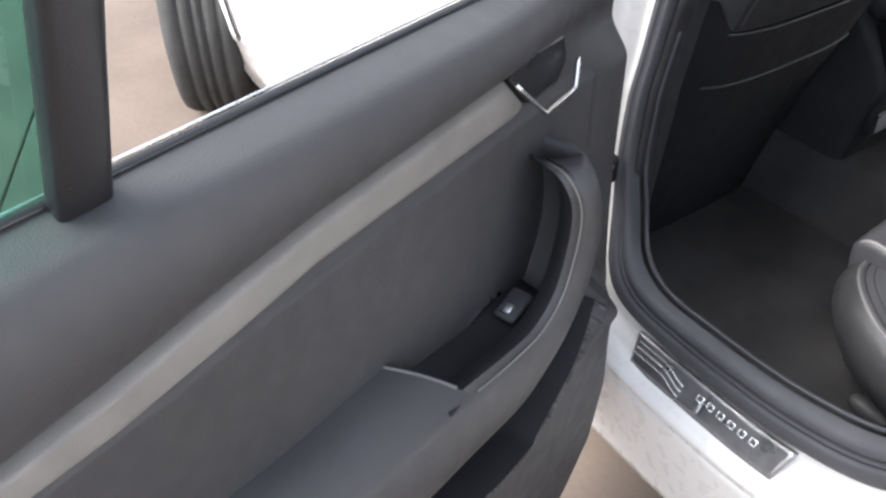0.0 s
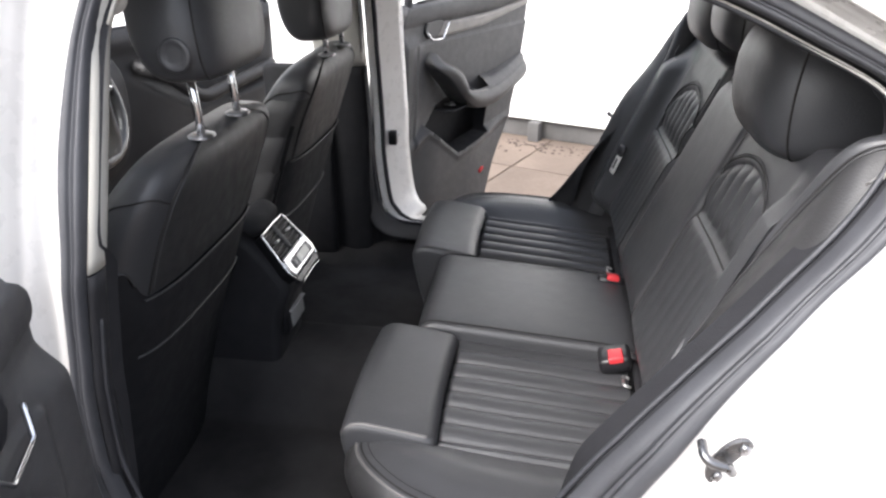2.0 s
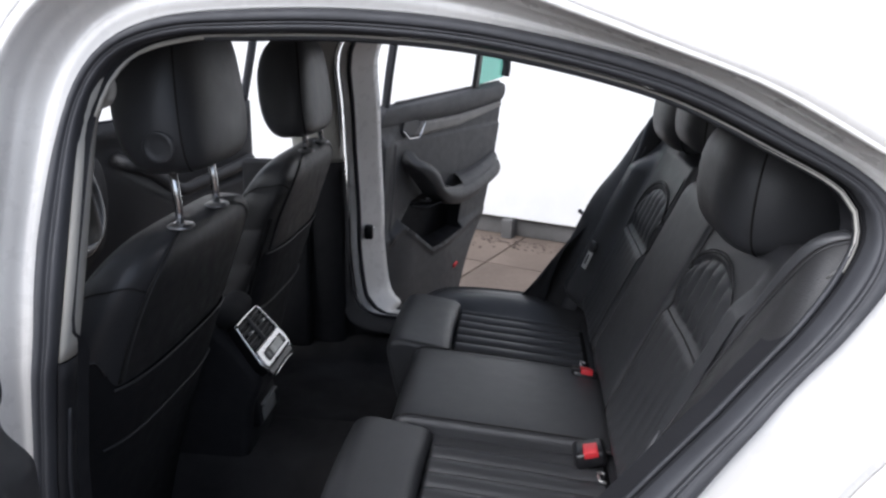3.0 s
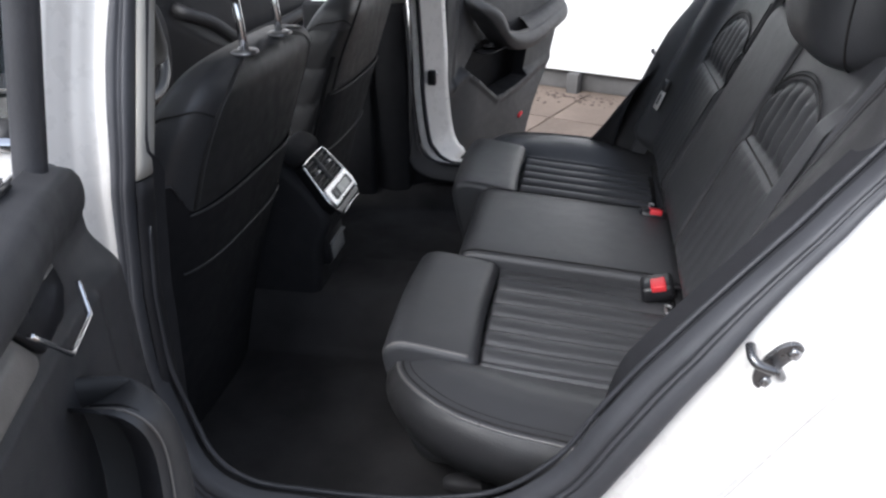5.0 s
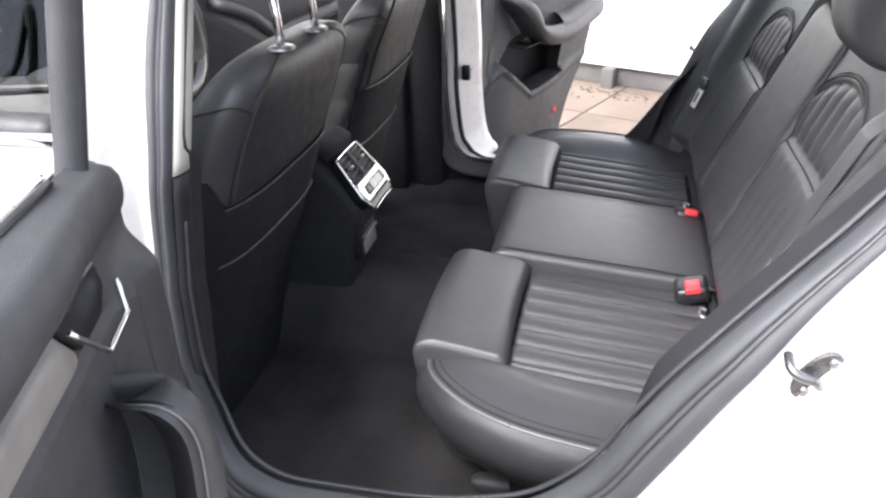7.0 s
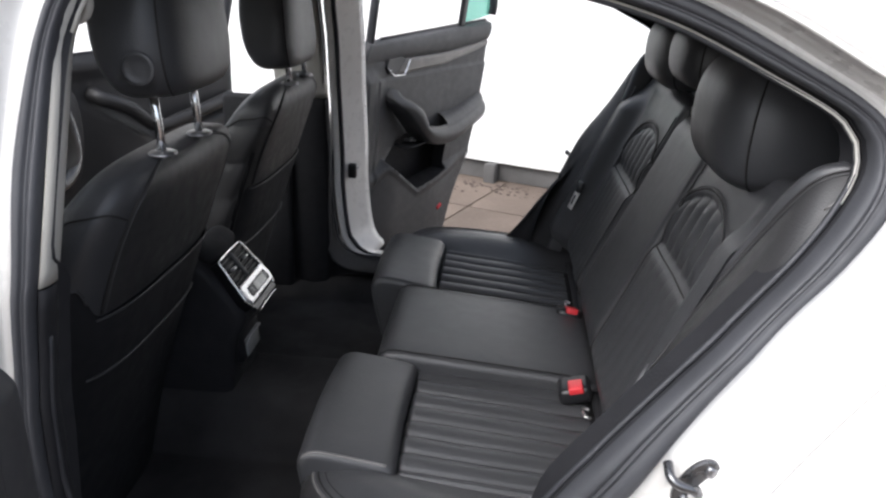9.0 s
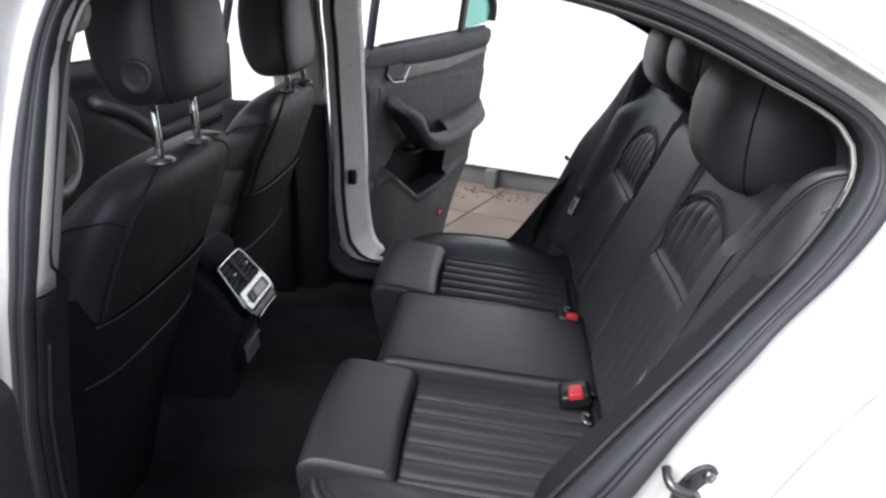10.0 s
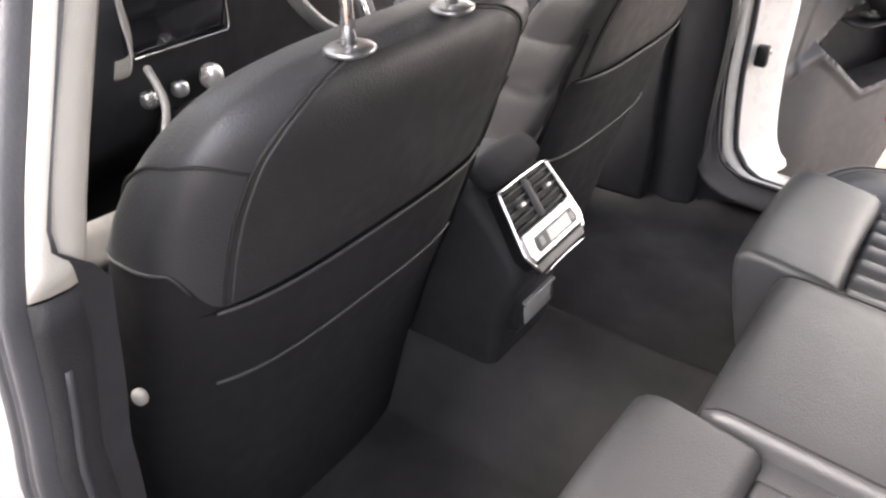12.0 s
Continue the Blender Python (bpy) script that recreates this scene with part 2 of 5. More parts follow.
bmesh.ops.bevel(slab_bm, geom=[e for e in slab_bm.edges if all(v.co.z > -0.01 for v in e.verts)], offset=0.003, segments=2, affect='EDGES')
slab_mesh = bpy.data.meshes.new("slab")
slab_bm.to_mesh(slab_mesh)
slab_bm.free()
slab_mesh.materials.append(PAVER)
for i in range(-4, 5):
    for j in range(-5, 3):
        ob = new("slab", slab_mesh)
        ob.parent = pavement
        ob.matrix_world = wall_frame @ pose(1.3 + 2.4 * i, -0.55 - 1.2 + 2.4 * j, random.uniform(-0.002, 0.001), 0, 0, random.choice((0, 90, 180, 270)))

wall = tagged(new("wall_north"), "white rendered boundary wall on a dark plinth", kind="structure")
wall.matrix_world = wall_frame
ob = rbox("wall_face", (30, 0.2, 2.8), (0, 0.14, 0.124 + 1.4), WALL, wall, "white rendered wall", 0.01)
ob = rbox("plinth", (30, 0.14, 0.123), (0, 0.15, 0.0615), PLINTH, wall, "dark grey recessed plinth", 0.008)
for k in range(-3, 4):
    rbox("plinth_post", (0.075, 0.07, 0.123), (1.9 * k + 0.0, 0.02, 0.0615), PLINTH, wall, "short dark post under the wall", 0.006)

debris = []
dfaces = []
for k in range(700):
    cx, cy = random.uniform(-2.2, 2.6), -abs(random.gauss(0.0, 0.13)) - 0.02
    r, a0 = random.uniform(0.003, 0.013), random.uniform(0, 6.28)
    base = len(debris)
    for q in range(5):
        w = a0 + q * 1.2566
        rr = r * random.uniform(0.5, 1.2)
        debris.append(wall_frame @ Vector((cx + rr * math.cos(w) * 1.5, cy + rr * math.sin(w), random.uniform(0.001, 0.008))))
    debris.append(wall_frame @ Vector((cx, cy, 0.006 + 0.25 * r)))
    dfaces += [(base + q, base + (q + 1) % 5, base + 5) for q in range(5)]
tagged(mesh("leaf_litter", debris, dfaces, LITTER, None, "", False), "dark brown leaf litter along the foot of the wall", kind="stuff")

# ---- car body ----
def side_y(z):
    return lerp(z, [0.15, 0.3, 0.42, 0.8, 0.95, 1.4, 1.5], [0.75, 0.76, 0.77, 0.765, 0.735, 0.575, 0.52])


# the opening's seal, outer and inner edge; by the far wheel the edge lies further inboard
NEAR_OUTER = [(-.323, .889), (-.328, .735), (-.320, .61), (-.292, .51), (-.250, .458), (-.17, .438), (-.03, .434), (.08, .442), (.19, .475), (.285, .548),
         (.34, .635), (.405, .755), (.475, .87), (.56, .982), (.625, 1.05), (.672, 1.115), (.676, 1.165), (.653, 1.206), (.575, 1.253), (.425, 1.321),
         (.231, 1.364), (.06, 1.38), (-.106, 1.376), (-.21, 1.36), (-.271, 1.319), (-.301, 1.247), (-.319, 1.116), (-.317, .99)]
NEAR_INNER = [(-.302, .889), (-.306, .735), (-.297, .645), (-.256, .54), (-.195, .502), (-.11, .498), (.0, .500), (.09, .512), (.18, .542), (.255, .612),
         (.305, .70), (.36, .785), (.43, .87), (.522, .975), (.59, 1.05), (.632, 1.11), (.648, 1.155), (.630, 1.196), (.551, 1.238), (.414, 1.296),
         (.225, 1.337), (.06, 1.351), (-.09, 1.349), (-.173, 1.343), (-.243, 1.317), (-.280, 1.248), (-.288, 1.119), (-.291, .99)]
FAR_OUTER = [(-0.312, 0.9), (-0.311, 0.75), (-0.31, 0.62), (-0.292, 0.49), (-0.25, 0.428), (-0.17, 0.402), (-0.03, 0.396), (0.08, 0.402), (0.188, 0.412), (0.29, 0.451), (0.354, 0.536), (0.428, 0.673), (0.504, 0.812), (0.598, 0.94), (0.67, 1.017), (0.722, 1.09), (0.698, 1.157), (0.654, 1.206), (0.575, 1.253), (0.425, 1.321), (0.231, 1.364), (0.06, 1.38), (-0.106, 1.376), (-0.21, 1.36), (-0.271, 1.319), (-0.301, 1.247), (-0.319, 1.116), (-0.317, 0.99)]
FAR_INNER = [(-0.268, 0.9), (-0.266, 0.75), (-0.264, 0.655), (-0.243, 0.505), (-0.195, 0.458), (-0.11, 0.448), (0.0, 0.448), (0.09, 0.458), (0.178, 0.478), (0.256, 0.543), (0.313, 0.614), (0.376, 0.707), (0.453, 0.812), (0.556, 0.932), (0.631, 1.017), (0.678, 1.084), (0.675, 1.143), (0.634, 1.195), (0.551, 1.238), (0.414, 1.296), (0.225, 1.337), (0.06, 1.351), (-0.09, 1.349), (-0.173, 1.343), (-0.231, 1.317), (-0.262, 1.248), (-0.263, 1.119), (-0.268, 0.99)]
# where the outer skin round the opening ends
EDGE = [(-.385, .90), (-.385, .75), (-.385, .60), (-.385, .42), (-.36, .20), (-.17, .17), (-.03, .17), (.08, .17), (.25, .18), (.385, .27),
        (.42, .50), (.55, .655), (.72, .70), (.98, .64), (1.12, .34), (1.84, .34), (1.88, .75), (1.80, 1.02), (1.30, 1.13), (.95, 1.30),
        (.45, 1.425), (.10, 1.445), (-.106, 1.45), (-.25, 1.445), (-.385, 1.43), (-.385, 1.28), (-.385, 1.116), (-.385, .99)]
NL = 168


def follow(loop, outer):
    """Points of a second loop that go with those of the outer one."""
    o = np.array(outer)
    s = spline(outer, NL, True)
    keys = [int(np.argmin(np.linalg.norm(s - q, axis=1))) for q in o]
    out = np.zeros((NL, 2))
    m = len(keys)
    l = np.array(loop, float)
    for i in range(m):
        a, b = keys[i], keys[(i + 1) % m]
        span = (b - a) % NL
        for k in range(span):
            t = k / span
            p0, p1, p2, p3 = l[i - 1], l[i], l[(i + 1) % m], l[(i + 2) % m]
            out[(a + k) % NL] = 0.5 * (2 * p1 + (p2 - p0) * t + (2 * p0 - 5 * p1 + 4 * p2 - p3) * t * t + (3 * p1 - p0 - 3 * p2 + p3) * t ** 3)
    return out


LOOPS = {s: (spline(o, NL, True), follow(n, o), follow(EDGE, o)) for s, o, n in ((-1, NEAR_OUTER, NEAR_INNER), (1, FAR_OUTER, FAR_INNER))}


def tuck_in(x, z, s):
    """How far the edge of the opening lies inboard: by the far wheel, and on the near pillar."""
    if s < 0:
        return 0.026 * smoothstep(-0.12, -0.25, x) * smoothstep(1.06, 0.80, z) * smoothstep(0.46, 0.62, z)
    return 0.11 * smoothstep(0.12, 0.34, x) * smoothstep(1.22, 1.08, z)


def body_side(s, parent):
    """One side of the body round the rear door opening; s = -1 near, +1 far."""
    oc, ic, ec = LOOPS[s]
    def at(p, out):
        return (p[0], s * (side_y(p[1]) - tuck_in(p[0], p[1], s) + out), p[1])
    # rubber seal with a bulb, a groove and a lip
    prof = [(0.0, -0.004), (0.05, 0.009), (0.13, 0.013), (0.25, 0.014), (0.38, 0.013), (0.48, 0.011), (0.515, 0.003), (0.55, 0.009), (0.61, 0.009), (0.645, 0.002), (0.68, 0.007), (0.78, 0.006), (0.88, 0.003), (0.95, -0.004), (1.0, -0.018)]
    def seal(u, v):
        i = int(round(u * NL)) % NL
        k = v * (len(prof) - 1)
        a = prof[int(round(k))]
        p = oc[i] * (1 - a[0]) + ic[i] * a[0]
        return at(p, a[1])
    v, f = grid(seal, NL, len(prof), cu=True)
    mesh("door_seal", v, f, SEAL, parent, "black rubber door seal with a grooved bulb")
    tube("trim_ridge", [at(ic[i] + (np.array([0.12, 0.93]) - ic[i]) * 0.015, -0.024) for i in sorted(range(NL), key=lambda i: (i + 20) % NL) if not (ic[i][0] < -0.15 and ic[i][1] > 0.90)], 0.004, RUBBER, parent, "thin rubber ridge", 6)
    if s > 0:
        # rearward face of the pillar and its weather strip, seen from the cabin
        BI = [i for i in range(NL) if ic[i][0] < 0.12 and 0.43 < ic[i][1] < 1.36]
        BI = sorted(BI, key=lambda i: (i + 60) % NL)
        def face(u, v):
            i = BI[int(round(u * (len(BI) - 1)))]
            p = ic[i]
            side = smoothstep(-0.12, -0.22, p[0])
            w = 0.012 + 0.085 * v
            return (p[0] + w * side, s * (side_y(p[1]) - 0.005 + 0.115 * v), p[1] - 0.022 * (1 - side) * v)
        solid(mesh("pillar_face", *grid(face, len(BI), 8), PAINT, parent, "white painted rearward pillar face"), 0.003, 0)
        def band(u, v):
            i = BI[int(round(u * (len(BI) - 1)))]
            p = ic[i]
            out = p - np.array([0.12, 0.95])
            out /= np.linalg.norm(out)
            q = p + out * (0.046 * v) * smoothstep(1.02, 0.90, p[1])
            return (q[0] + 0.006, s * (side_y(p[1]) - 0.010 - 0.040 * math.sin(math.pi / 2 * v)), q[1])
        solid(mesh("sill_trim", *grid(band, len(BI), 10), SOFT_PLASTIC, parent, "dark grey trim round the foot of the pillar"), 0.003, 0)
        tube("weather_strip", [(lambda q: (q[0] + 0.004, q[1] - 0.004, q[2]))(face(k / 59, 0.22)) for k in range(60)], 0.0065, RUBBER, parent, "thin black weather strip", 8)
    # painted jamb from the seal to the outer skin
    def jamb(u, v):
        i = int(round(u * NL)) % NL
        d = ec[i] - oc[i]
        L = np.linalg.norm(d)
        w = min(0.085, L * 0.9)
        t = v
        p = oc[i] + d / L * w * t
        back = tuck_in(*p, s) - tuck_in(*oc[i], s) * (1 - smoothstep(0.25, 0.95, t))
        return at(p, back - 0.006 + 0.005 * math.exp(-((t - 0.84) / 0.05) ** 2) - 0.004 * math.exp(-((t - 0.62) / 0.06) ** 2) + 0.062 * smoothstep(0.30, 0.95, t) + 0.004 * smoothstep(0.0, 0.2, t))
    v, f = grid(jamb, NL, 30, cu=True)
    solid(mesh("door_jamb", v, f, PAINT, parent, "white painted door jamb"), 0.002, 0)
    def skin(u, v):
        i = int(round(u * NL)) % NL
        d = ec[i] - oc[i]
        L = np.linalg.norm(d)
        w = min(0.085, L * 0.9)
        p = oc[i] + d / L * (w + (L - w) * v)
        tuck = 0.05 * smoothstep(1.0, 1.9, p[0]) ** 2
        return at(p, tuck_in(*p, s) + 0.060 + 0.030 * math.sin(math.pi * min(max((p[1] - 0.2) / 0.9, 0), 1)) * v - tuck)
    v, f = grid(skin, NL, 14, cu=True)
    solid(mesh("quarter_panel", v, f, PAINT, parent, "white painted quarter panel and sill"), 0.002, 0)
    # inner trim behind the seal
    def trim(u, v):
        i = int(round(u * NL)) % NL
        p = ic[i]
        c = np.array([0.12, 0.93])
        d = c - p
        d /= np.linalg.norm(d)
        low = smoothstep(0.75, 0.6, p[1])
        q = p + d * (0.010 * v) * (1 - low) - np.array([0, 0.17 * low * v])
        return (q[0], s * (side_y(p[1]) - tuck_in(*p, s) - 0.016 - (0.05 - 0.02 * low - 0.046 * smoothstep(0.95, 1.0, p[1]) * smoothstep(-0.1, -0.24, p[0])) * v), q[1])
    v, f = grid(trim, NL, 8, cu=True)
    mesh("inner_trim", v, f, LINING_AND_SHADE, parent, "dark grey plastic trim inside the opening")


def shut_panel(name, outline, s, out, mat, parent, label="", hole=None, levels=14, t=0.004):
    """A side panel cut from its x-z outline and bent to the body's side."""
    bm = bmesh.new()
    bm.faces.new([bm.verts.new((x, 0, z)) for x, z in outline])
    zs = [z for x, z in outline]
    for k in range(1, levels):
        z = min(zs) + (max(zs) - min(zs)) * k / levels
        bmesh.ops.bisect_plane(bm, geom=bm.verts[:] + bm.edges[:] + bm.faces[:], plane_co=(0, 0, z), plane_no=(0, 0, 1))
    for v in bm.verts:
        z = v.co.z
        v.co.y = s * (side_y(z) + out + 0.03 * math.sin(math.pi * min(max((z - 0.2) / 0.9, 0), 1)) - 0.10 * smoothstep(-1.6, -3.0, v.co.x))
    me = bpy.data.meshes.new(name)
    bm.to_mesh(me)
    bm.free()
    me.materials.append(mat)
    me.shade_smooth()
    ob = new(name, me)
    ob.parent = parent
    solid(ob, t, 0)
    return tagged(ob, label)


def arch(cx, cz, r, a0, a1, n=14):
    return [(cx + r * math.cos(math.radians(a0 + (a1 - a0) * k / n)), cz + r * math.sin(math.radians(a0 + (a1 - a0) * k / n))) for k in range(n + 1)]


body = thing("car_body", "white painted saloon car body with its rear doors open", "car body")
for s in (-1, 1):
    body_side(s, body)
    # front door, shut, and front wing
    shut_panel("front_door_sill", [(-0.38, 0.17), (-0.38, 0.236), (-1.55, 0.236), (-1.55, 0.17)], s, 0.045, PAINT, body, "white painted sill", levels=3)
    shut_panel("front_wing", [(-1.425, 0.24), (-1.425, 0.955), (-2.2, 0.90), (-2.85, 0.78), (-2.95, 0.60), (-2.95, 0.30), (-2.47, 0.30)] + [(p[0], p[1]) for p in arch(-2.09, 0.33, 0.375, 175, 5)][::-1] + [(-1.70, 0.24)], s, 0.060, PAINT, body, "white painted front wing")
    # front door window frame and A pillar
    def rail(a, b, mid, w, mat, nm, out=0.03):
        pts = spline([a, mid, b], 14)
        tube(nm, [(p[0], s * (side_y(p[1]) + out), p[1]) for p in pts], w, mat, body, "", 10, flat=1.3)
    rail((-1.36, 1.03), (-0.62, 1.40), (-1.0, 1.25), 0.028, PAINT, "a_pillar")
    rail((-0.62, 1.40), (-0.40, 1.42), (-0.5, 1.415), 0.024, PAINT, "roof_rail")
    if s < 0:
        # the near front door is shut
        shut_panel("front_door_skin", [(-0.39, 0.24), (-0.39, 1.018), (-1.30, 0.99), (-1.42, 0.95), (-1.42, 0.24)], s, 0.060, PAINT, body, "white painted front door skin")
        shut_panel("door_belt_strip", [(-0.385, 1.016), (-0.385, 1.030), (-1.30, 1.002), (-1.30, 0.988)], s, 0.068, CHROME, body, "chrome belt strip", levels=2)
        tube("shut_line", [(-0.372, s * (side_y(z) + 0.064), z) for z in np.linspace(0.3, 1.40, 30)], 0.0035, RUBBER, body, "dark gap behind the front door", 6)
        rail((-0.392, 1.05), (-0.388, 1.41), (-0.389, 1.25), 0.016, PAINT, "front_window_post", 0.040)
        shut_panel("front_window_glass", [(-0.39, 1.027), (-0.39, 1.395), (-0.66, 1.375), (-1.0, 1.235), (-1.28, 1.0)], s, 0.030, GLASS, body, "clear front door window glass", levels=5).visible_shadow = False
        rbox("front_door_lining", (0.98, 0.05, 0.72), (-0.90, s * 0.745, 0.68), VINYL_AND_SHADE, body, "dark front door lining", 0.02)
        tube("front_door_pull", spline([(-0.62, s * 0.705, 0.885), (-0.64, s * 0.675, 0.875), (-0.70, s * 0.665, 0.83), (-0.80, s * 0.668, 0.79), (-1.0, s * 0.675, 0.78), (-1.15, s * 0.70, 0.79)], 30), 0.022, VINYL_AND_SHADE, body, "black pull handle on the front door", 12)
        rbox("front_door_armrest", (0.62, 0.09, 0.09), (-0.86, s * 0.69, 0.72), PLASTIC, body, "dark front door armrest", 0.03)

# roof, glass and ends
def roof(u, v):
    x = -0.62 + 1.52 * u
    y = (v - 0.5) * 2
    e = lerp(x, [-0.62, -0.1, 0.45, 0.9], [1.405, 1.45, 1.43, 1.32])
    half = side_y(e) + 0.055
    return (x, y * half, e + 0.055 * (1 - y * y))
v_, f_ = grid(roof, 24, 24)
solid(mesh("roof_panel", v_, f_, PAINT, body, "white painted roof"), 0.004, 0)
v_, f_ = grid(lambda u, v: (lambda p: (p[0], p[1] * 0.93, p[2] - 0.035))(roof(u, v)), 20, 16)
tagged(solid(mesh("headliner", v_, f_, TRIM_LIGHT, body), 0.006, 0), "light grey headliner")
def screen(x0, z0, x1, z1, w0, w1, crown):
    return lambda u, v: (x0 + (x1 - x0) * u + crown * (2 * v - 1) ** 2, (v - 0.5) * 2 * (w0 + (w1 - w0) * u), z0 + (z1 - z0) * u + 0.03 * math.sin(math.pi * v))
v_, f_ = grid(screen(-1.46, 1.02, -0.62, 1.405, 0.70, 0.58, 0.14), 10, 14)
mesh("windscreen", v_, f_, TINTED_GLASS, body, "lightly tinted windscreen").visible_shadow = False
# unseen rear window; glass made dark to keep light off the headrests
v_, f_ = grid(screen(1.50, 1.12, 0.90, 1.33, 0.60, 0.56, -0.10), 10, 14)
mesh("rear_window", v_, f_, DARK_GLASS, body, "unseen rear window, tinted dark to hold back light").visible_shadow = False
def lid(xs, zs, w):
    def f(u, v):
        x = xs[0] + (xs[-1] - xs[0]) * u
        y = (v - 0.5) * 2
        return (x, y * lerp(x, sorted((xs[0], xs[-1])), w), lerp(x, xs if xs[0] < xs[-1] else xs[::-1], zs if xs[0] < xs[-1] else zs[::-1]) + 0.03 * (1 - y * y))
    return f
v_, f_ = grid(lid([-2.95, -2.6, -2.0, -1.44], [0.72, 0.84, 0.94, 1.0], [0.74, 0.82]), 16, 14)
solid(mesh("bonnet", v_, f_, PAINT, body, "white painted bonnet"), 0.004, 0)
v_, f_ = grid(lid([1.44, 1.6, 1.86], [1.13, 1.12, 1.06], [0.70, 0.66]), 8, 14)
solid(mesh("boot_lid", v_, f_, PAINT, body, "white painted boot lid"), 0.004, 0)
v_, f_ = grid(lambda u, v: (-2.98 - 0.10 * math.sin(math.pi * v) ** 0.6, (v - 0.5) * 1.52, 0.22 + 0.52 * u), 8, 20)
solid(mesh("front_bumper", v_, f_, PAINT, body, "white painted front bumper"), 0.004, 0)
v_, f_ = grid(lambda u, v: (1.86 + 0.08 * math.sin(math.pi * v) ** 0.6, (v - 0.5) * 1.50, 0.30 + 0.76 * u), 8, 20)
solid(mesh("rear_bumper", v_, f_, PAINT, body, "white painted tail"), 0.004, 0)
# floor pan with tunnel
def floor(u, v):
    x = -1.45 + 1.95 * u
    y = (v - 0.5) * 1.5
    hump = 0.11 * smoothstep(0.17, 0.09, abs(y))
    kick = 0.35 * smoothstep(-1.15, -1.45, x) + 0.05 * smoothstep(0.05, 0.2, x)
    rise = 0.06 * smoothstep(0.66, 0.75, abs(y))
    return (x, y, 0.315 + hump + kick + rise + 0.003 * noise.noise(Vector((x * 14, y * 14, 0))))
v_, f_ = grid(floor, 60, 80)
solid(mesh("floor_carpet", v_, f_, CARPET, body, "black floor carpet over a raised centre tunnel"), 0.02, -1)
v_, f_ = grid(lambda u, v: (0.70 + 0.75 * u, (v - 0.5) * 1.24, 1.065 + 0.02 * u), 4, 6)
solid(mesh("parcel_shelf", v_, f_, SOFT_PLASTIC, body, "black parcel shelf"), 0.02, -1)
for s in (-1, 1):
    ic = LOOPS[s][1]
    CI = [i for i in range(NL) if ic[i][0] > 0.40 and ic[i][1] > 0.86]
    # C pillar lining
    def cpil(u, v, s=s, ic=ic, CI=CI):
        i = CI[int(round(u * (len(CI) - 1)))]
        p = ic[i]
        return (p[0] + 0.26 * v ** 1.2 - 0.004, s * (side_y(p[1]) - tuck_in(*p, s) - 0.02 - (0.085 - 0.8 * tuck_in(*p, s) * 0.7) * v ** 0.6 - 0.03 * v), p[1] + 0.0 * v)
    v_, f_ = grid(cpil, 40, 10)
    mesh("c_pillar_lining", v_, f_, SOFT_PLASTIC, body, "dark grey rear pillar lining")
    # light welt along the headliner edge
    idx = [i % NL for i in range(84, 150) if not (ic[i % NL][0] > 0.4 and ic[i % NL][1] < 1.10)]
    tube("headliner_welt", [(ic[i][0] * 0.985 + 0.12 * 0.015, s * (side_y(ic[i][1]) - tuck_in(*ic[i], s) - 0.022), ic[i][1] - 0.004) for i in idx], 0.0034, TRIM_LIGHT, body, "light grey edge of the headliner")
    # B pillar lining: pale above, dark below
    prof = [(-.264, .008), (-.260, .020), (-.259, .034), (-.262, .046), (-.272, .055), (-.31, .060), (-.37, .052), (-.41, .02)]
    def bp(z0, z1):
        def f(u, v):
            z = z0 + (z1 - z0) * u
            k = v * (len(prof) - 1)
            x, o = prof[int(round(k))]
            tk = tuck_in(-0.3, z, s)
            return (x - (0.023 if s < 0 else 0.0) - 0.65 * tk + 0.01 * smoothstep(1.22, 1.34, z) * 3, s * (side_y(z) - o - tk), z)
        return f
    v_, f_ = grid(bp(0.957, 1.36), 24, len(prof))
    solid(mesh("b_pillar_upper_lining", v_, f_, TRIM_LIGHT, body, "pale grey upper pillar lining"), 0.003, 0)
    v_, f_ = grid(bp(0.36, 0.954), 24, len(prof))
    solid(mesh("b_pillar_lower_lining", v_, f_, LINING_AND_SHADE, body, "black lower pillar lining"), 0.003, 0)


rbox("b_pillar_foot", (0.20, 0.035, 0.60), (-0.47, 0.705, 0.655), LINING_AND_SHADE, body, "black lining at the foot of the pillar", 0.015)


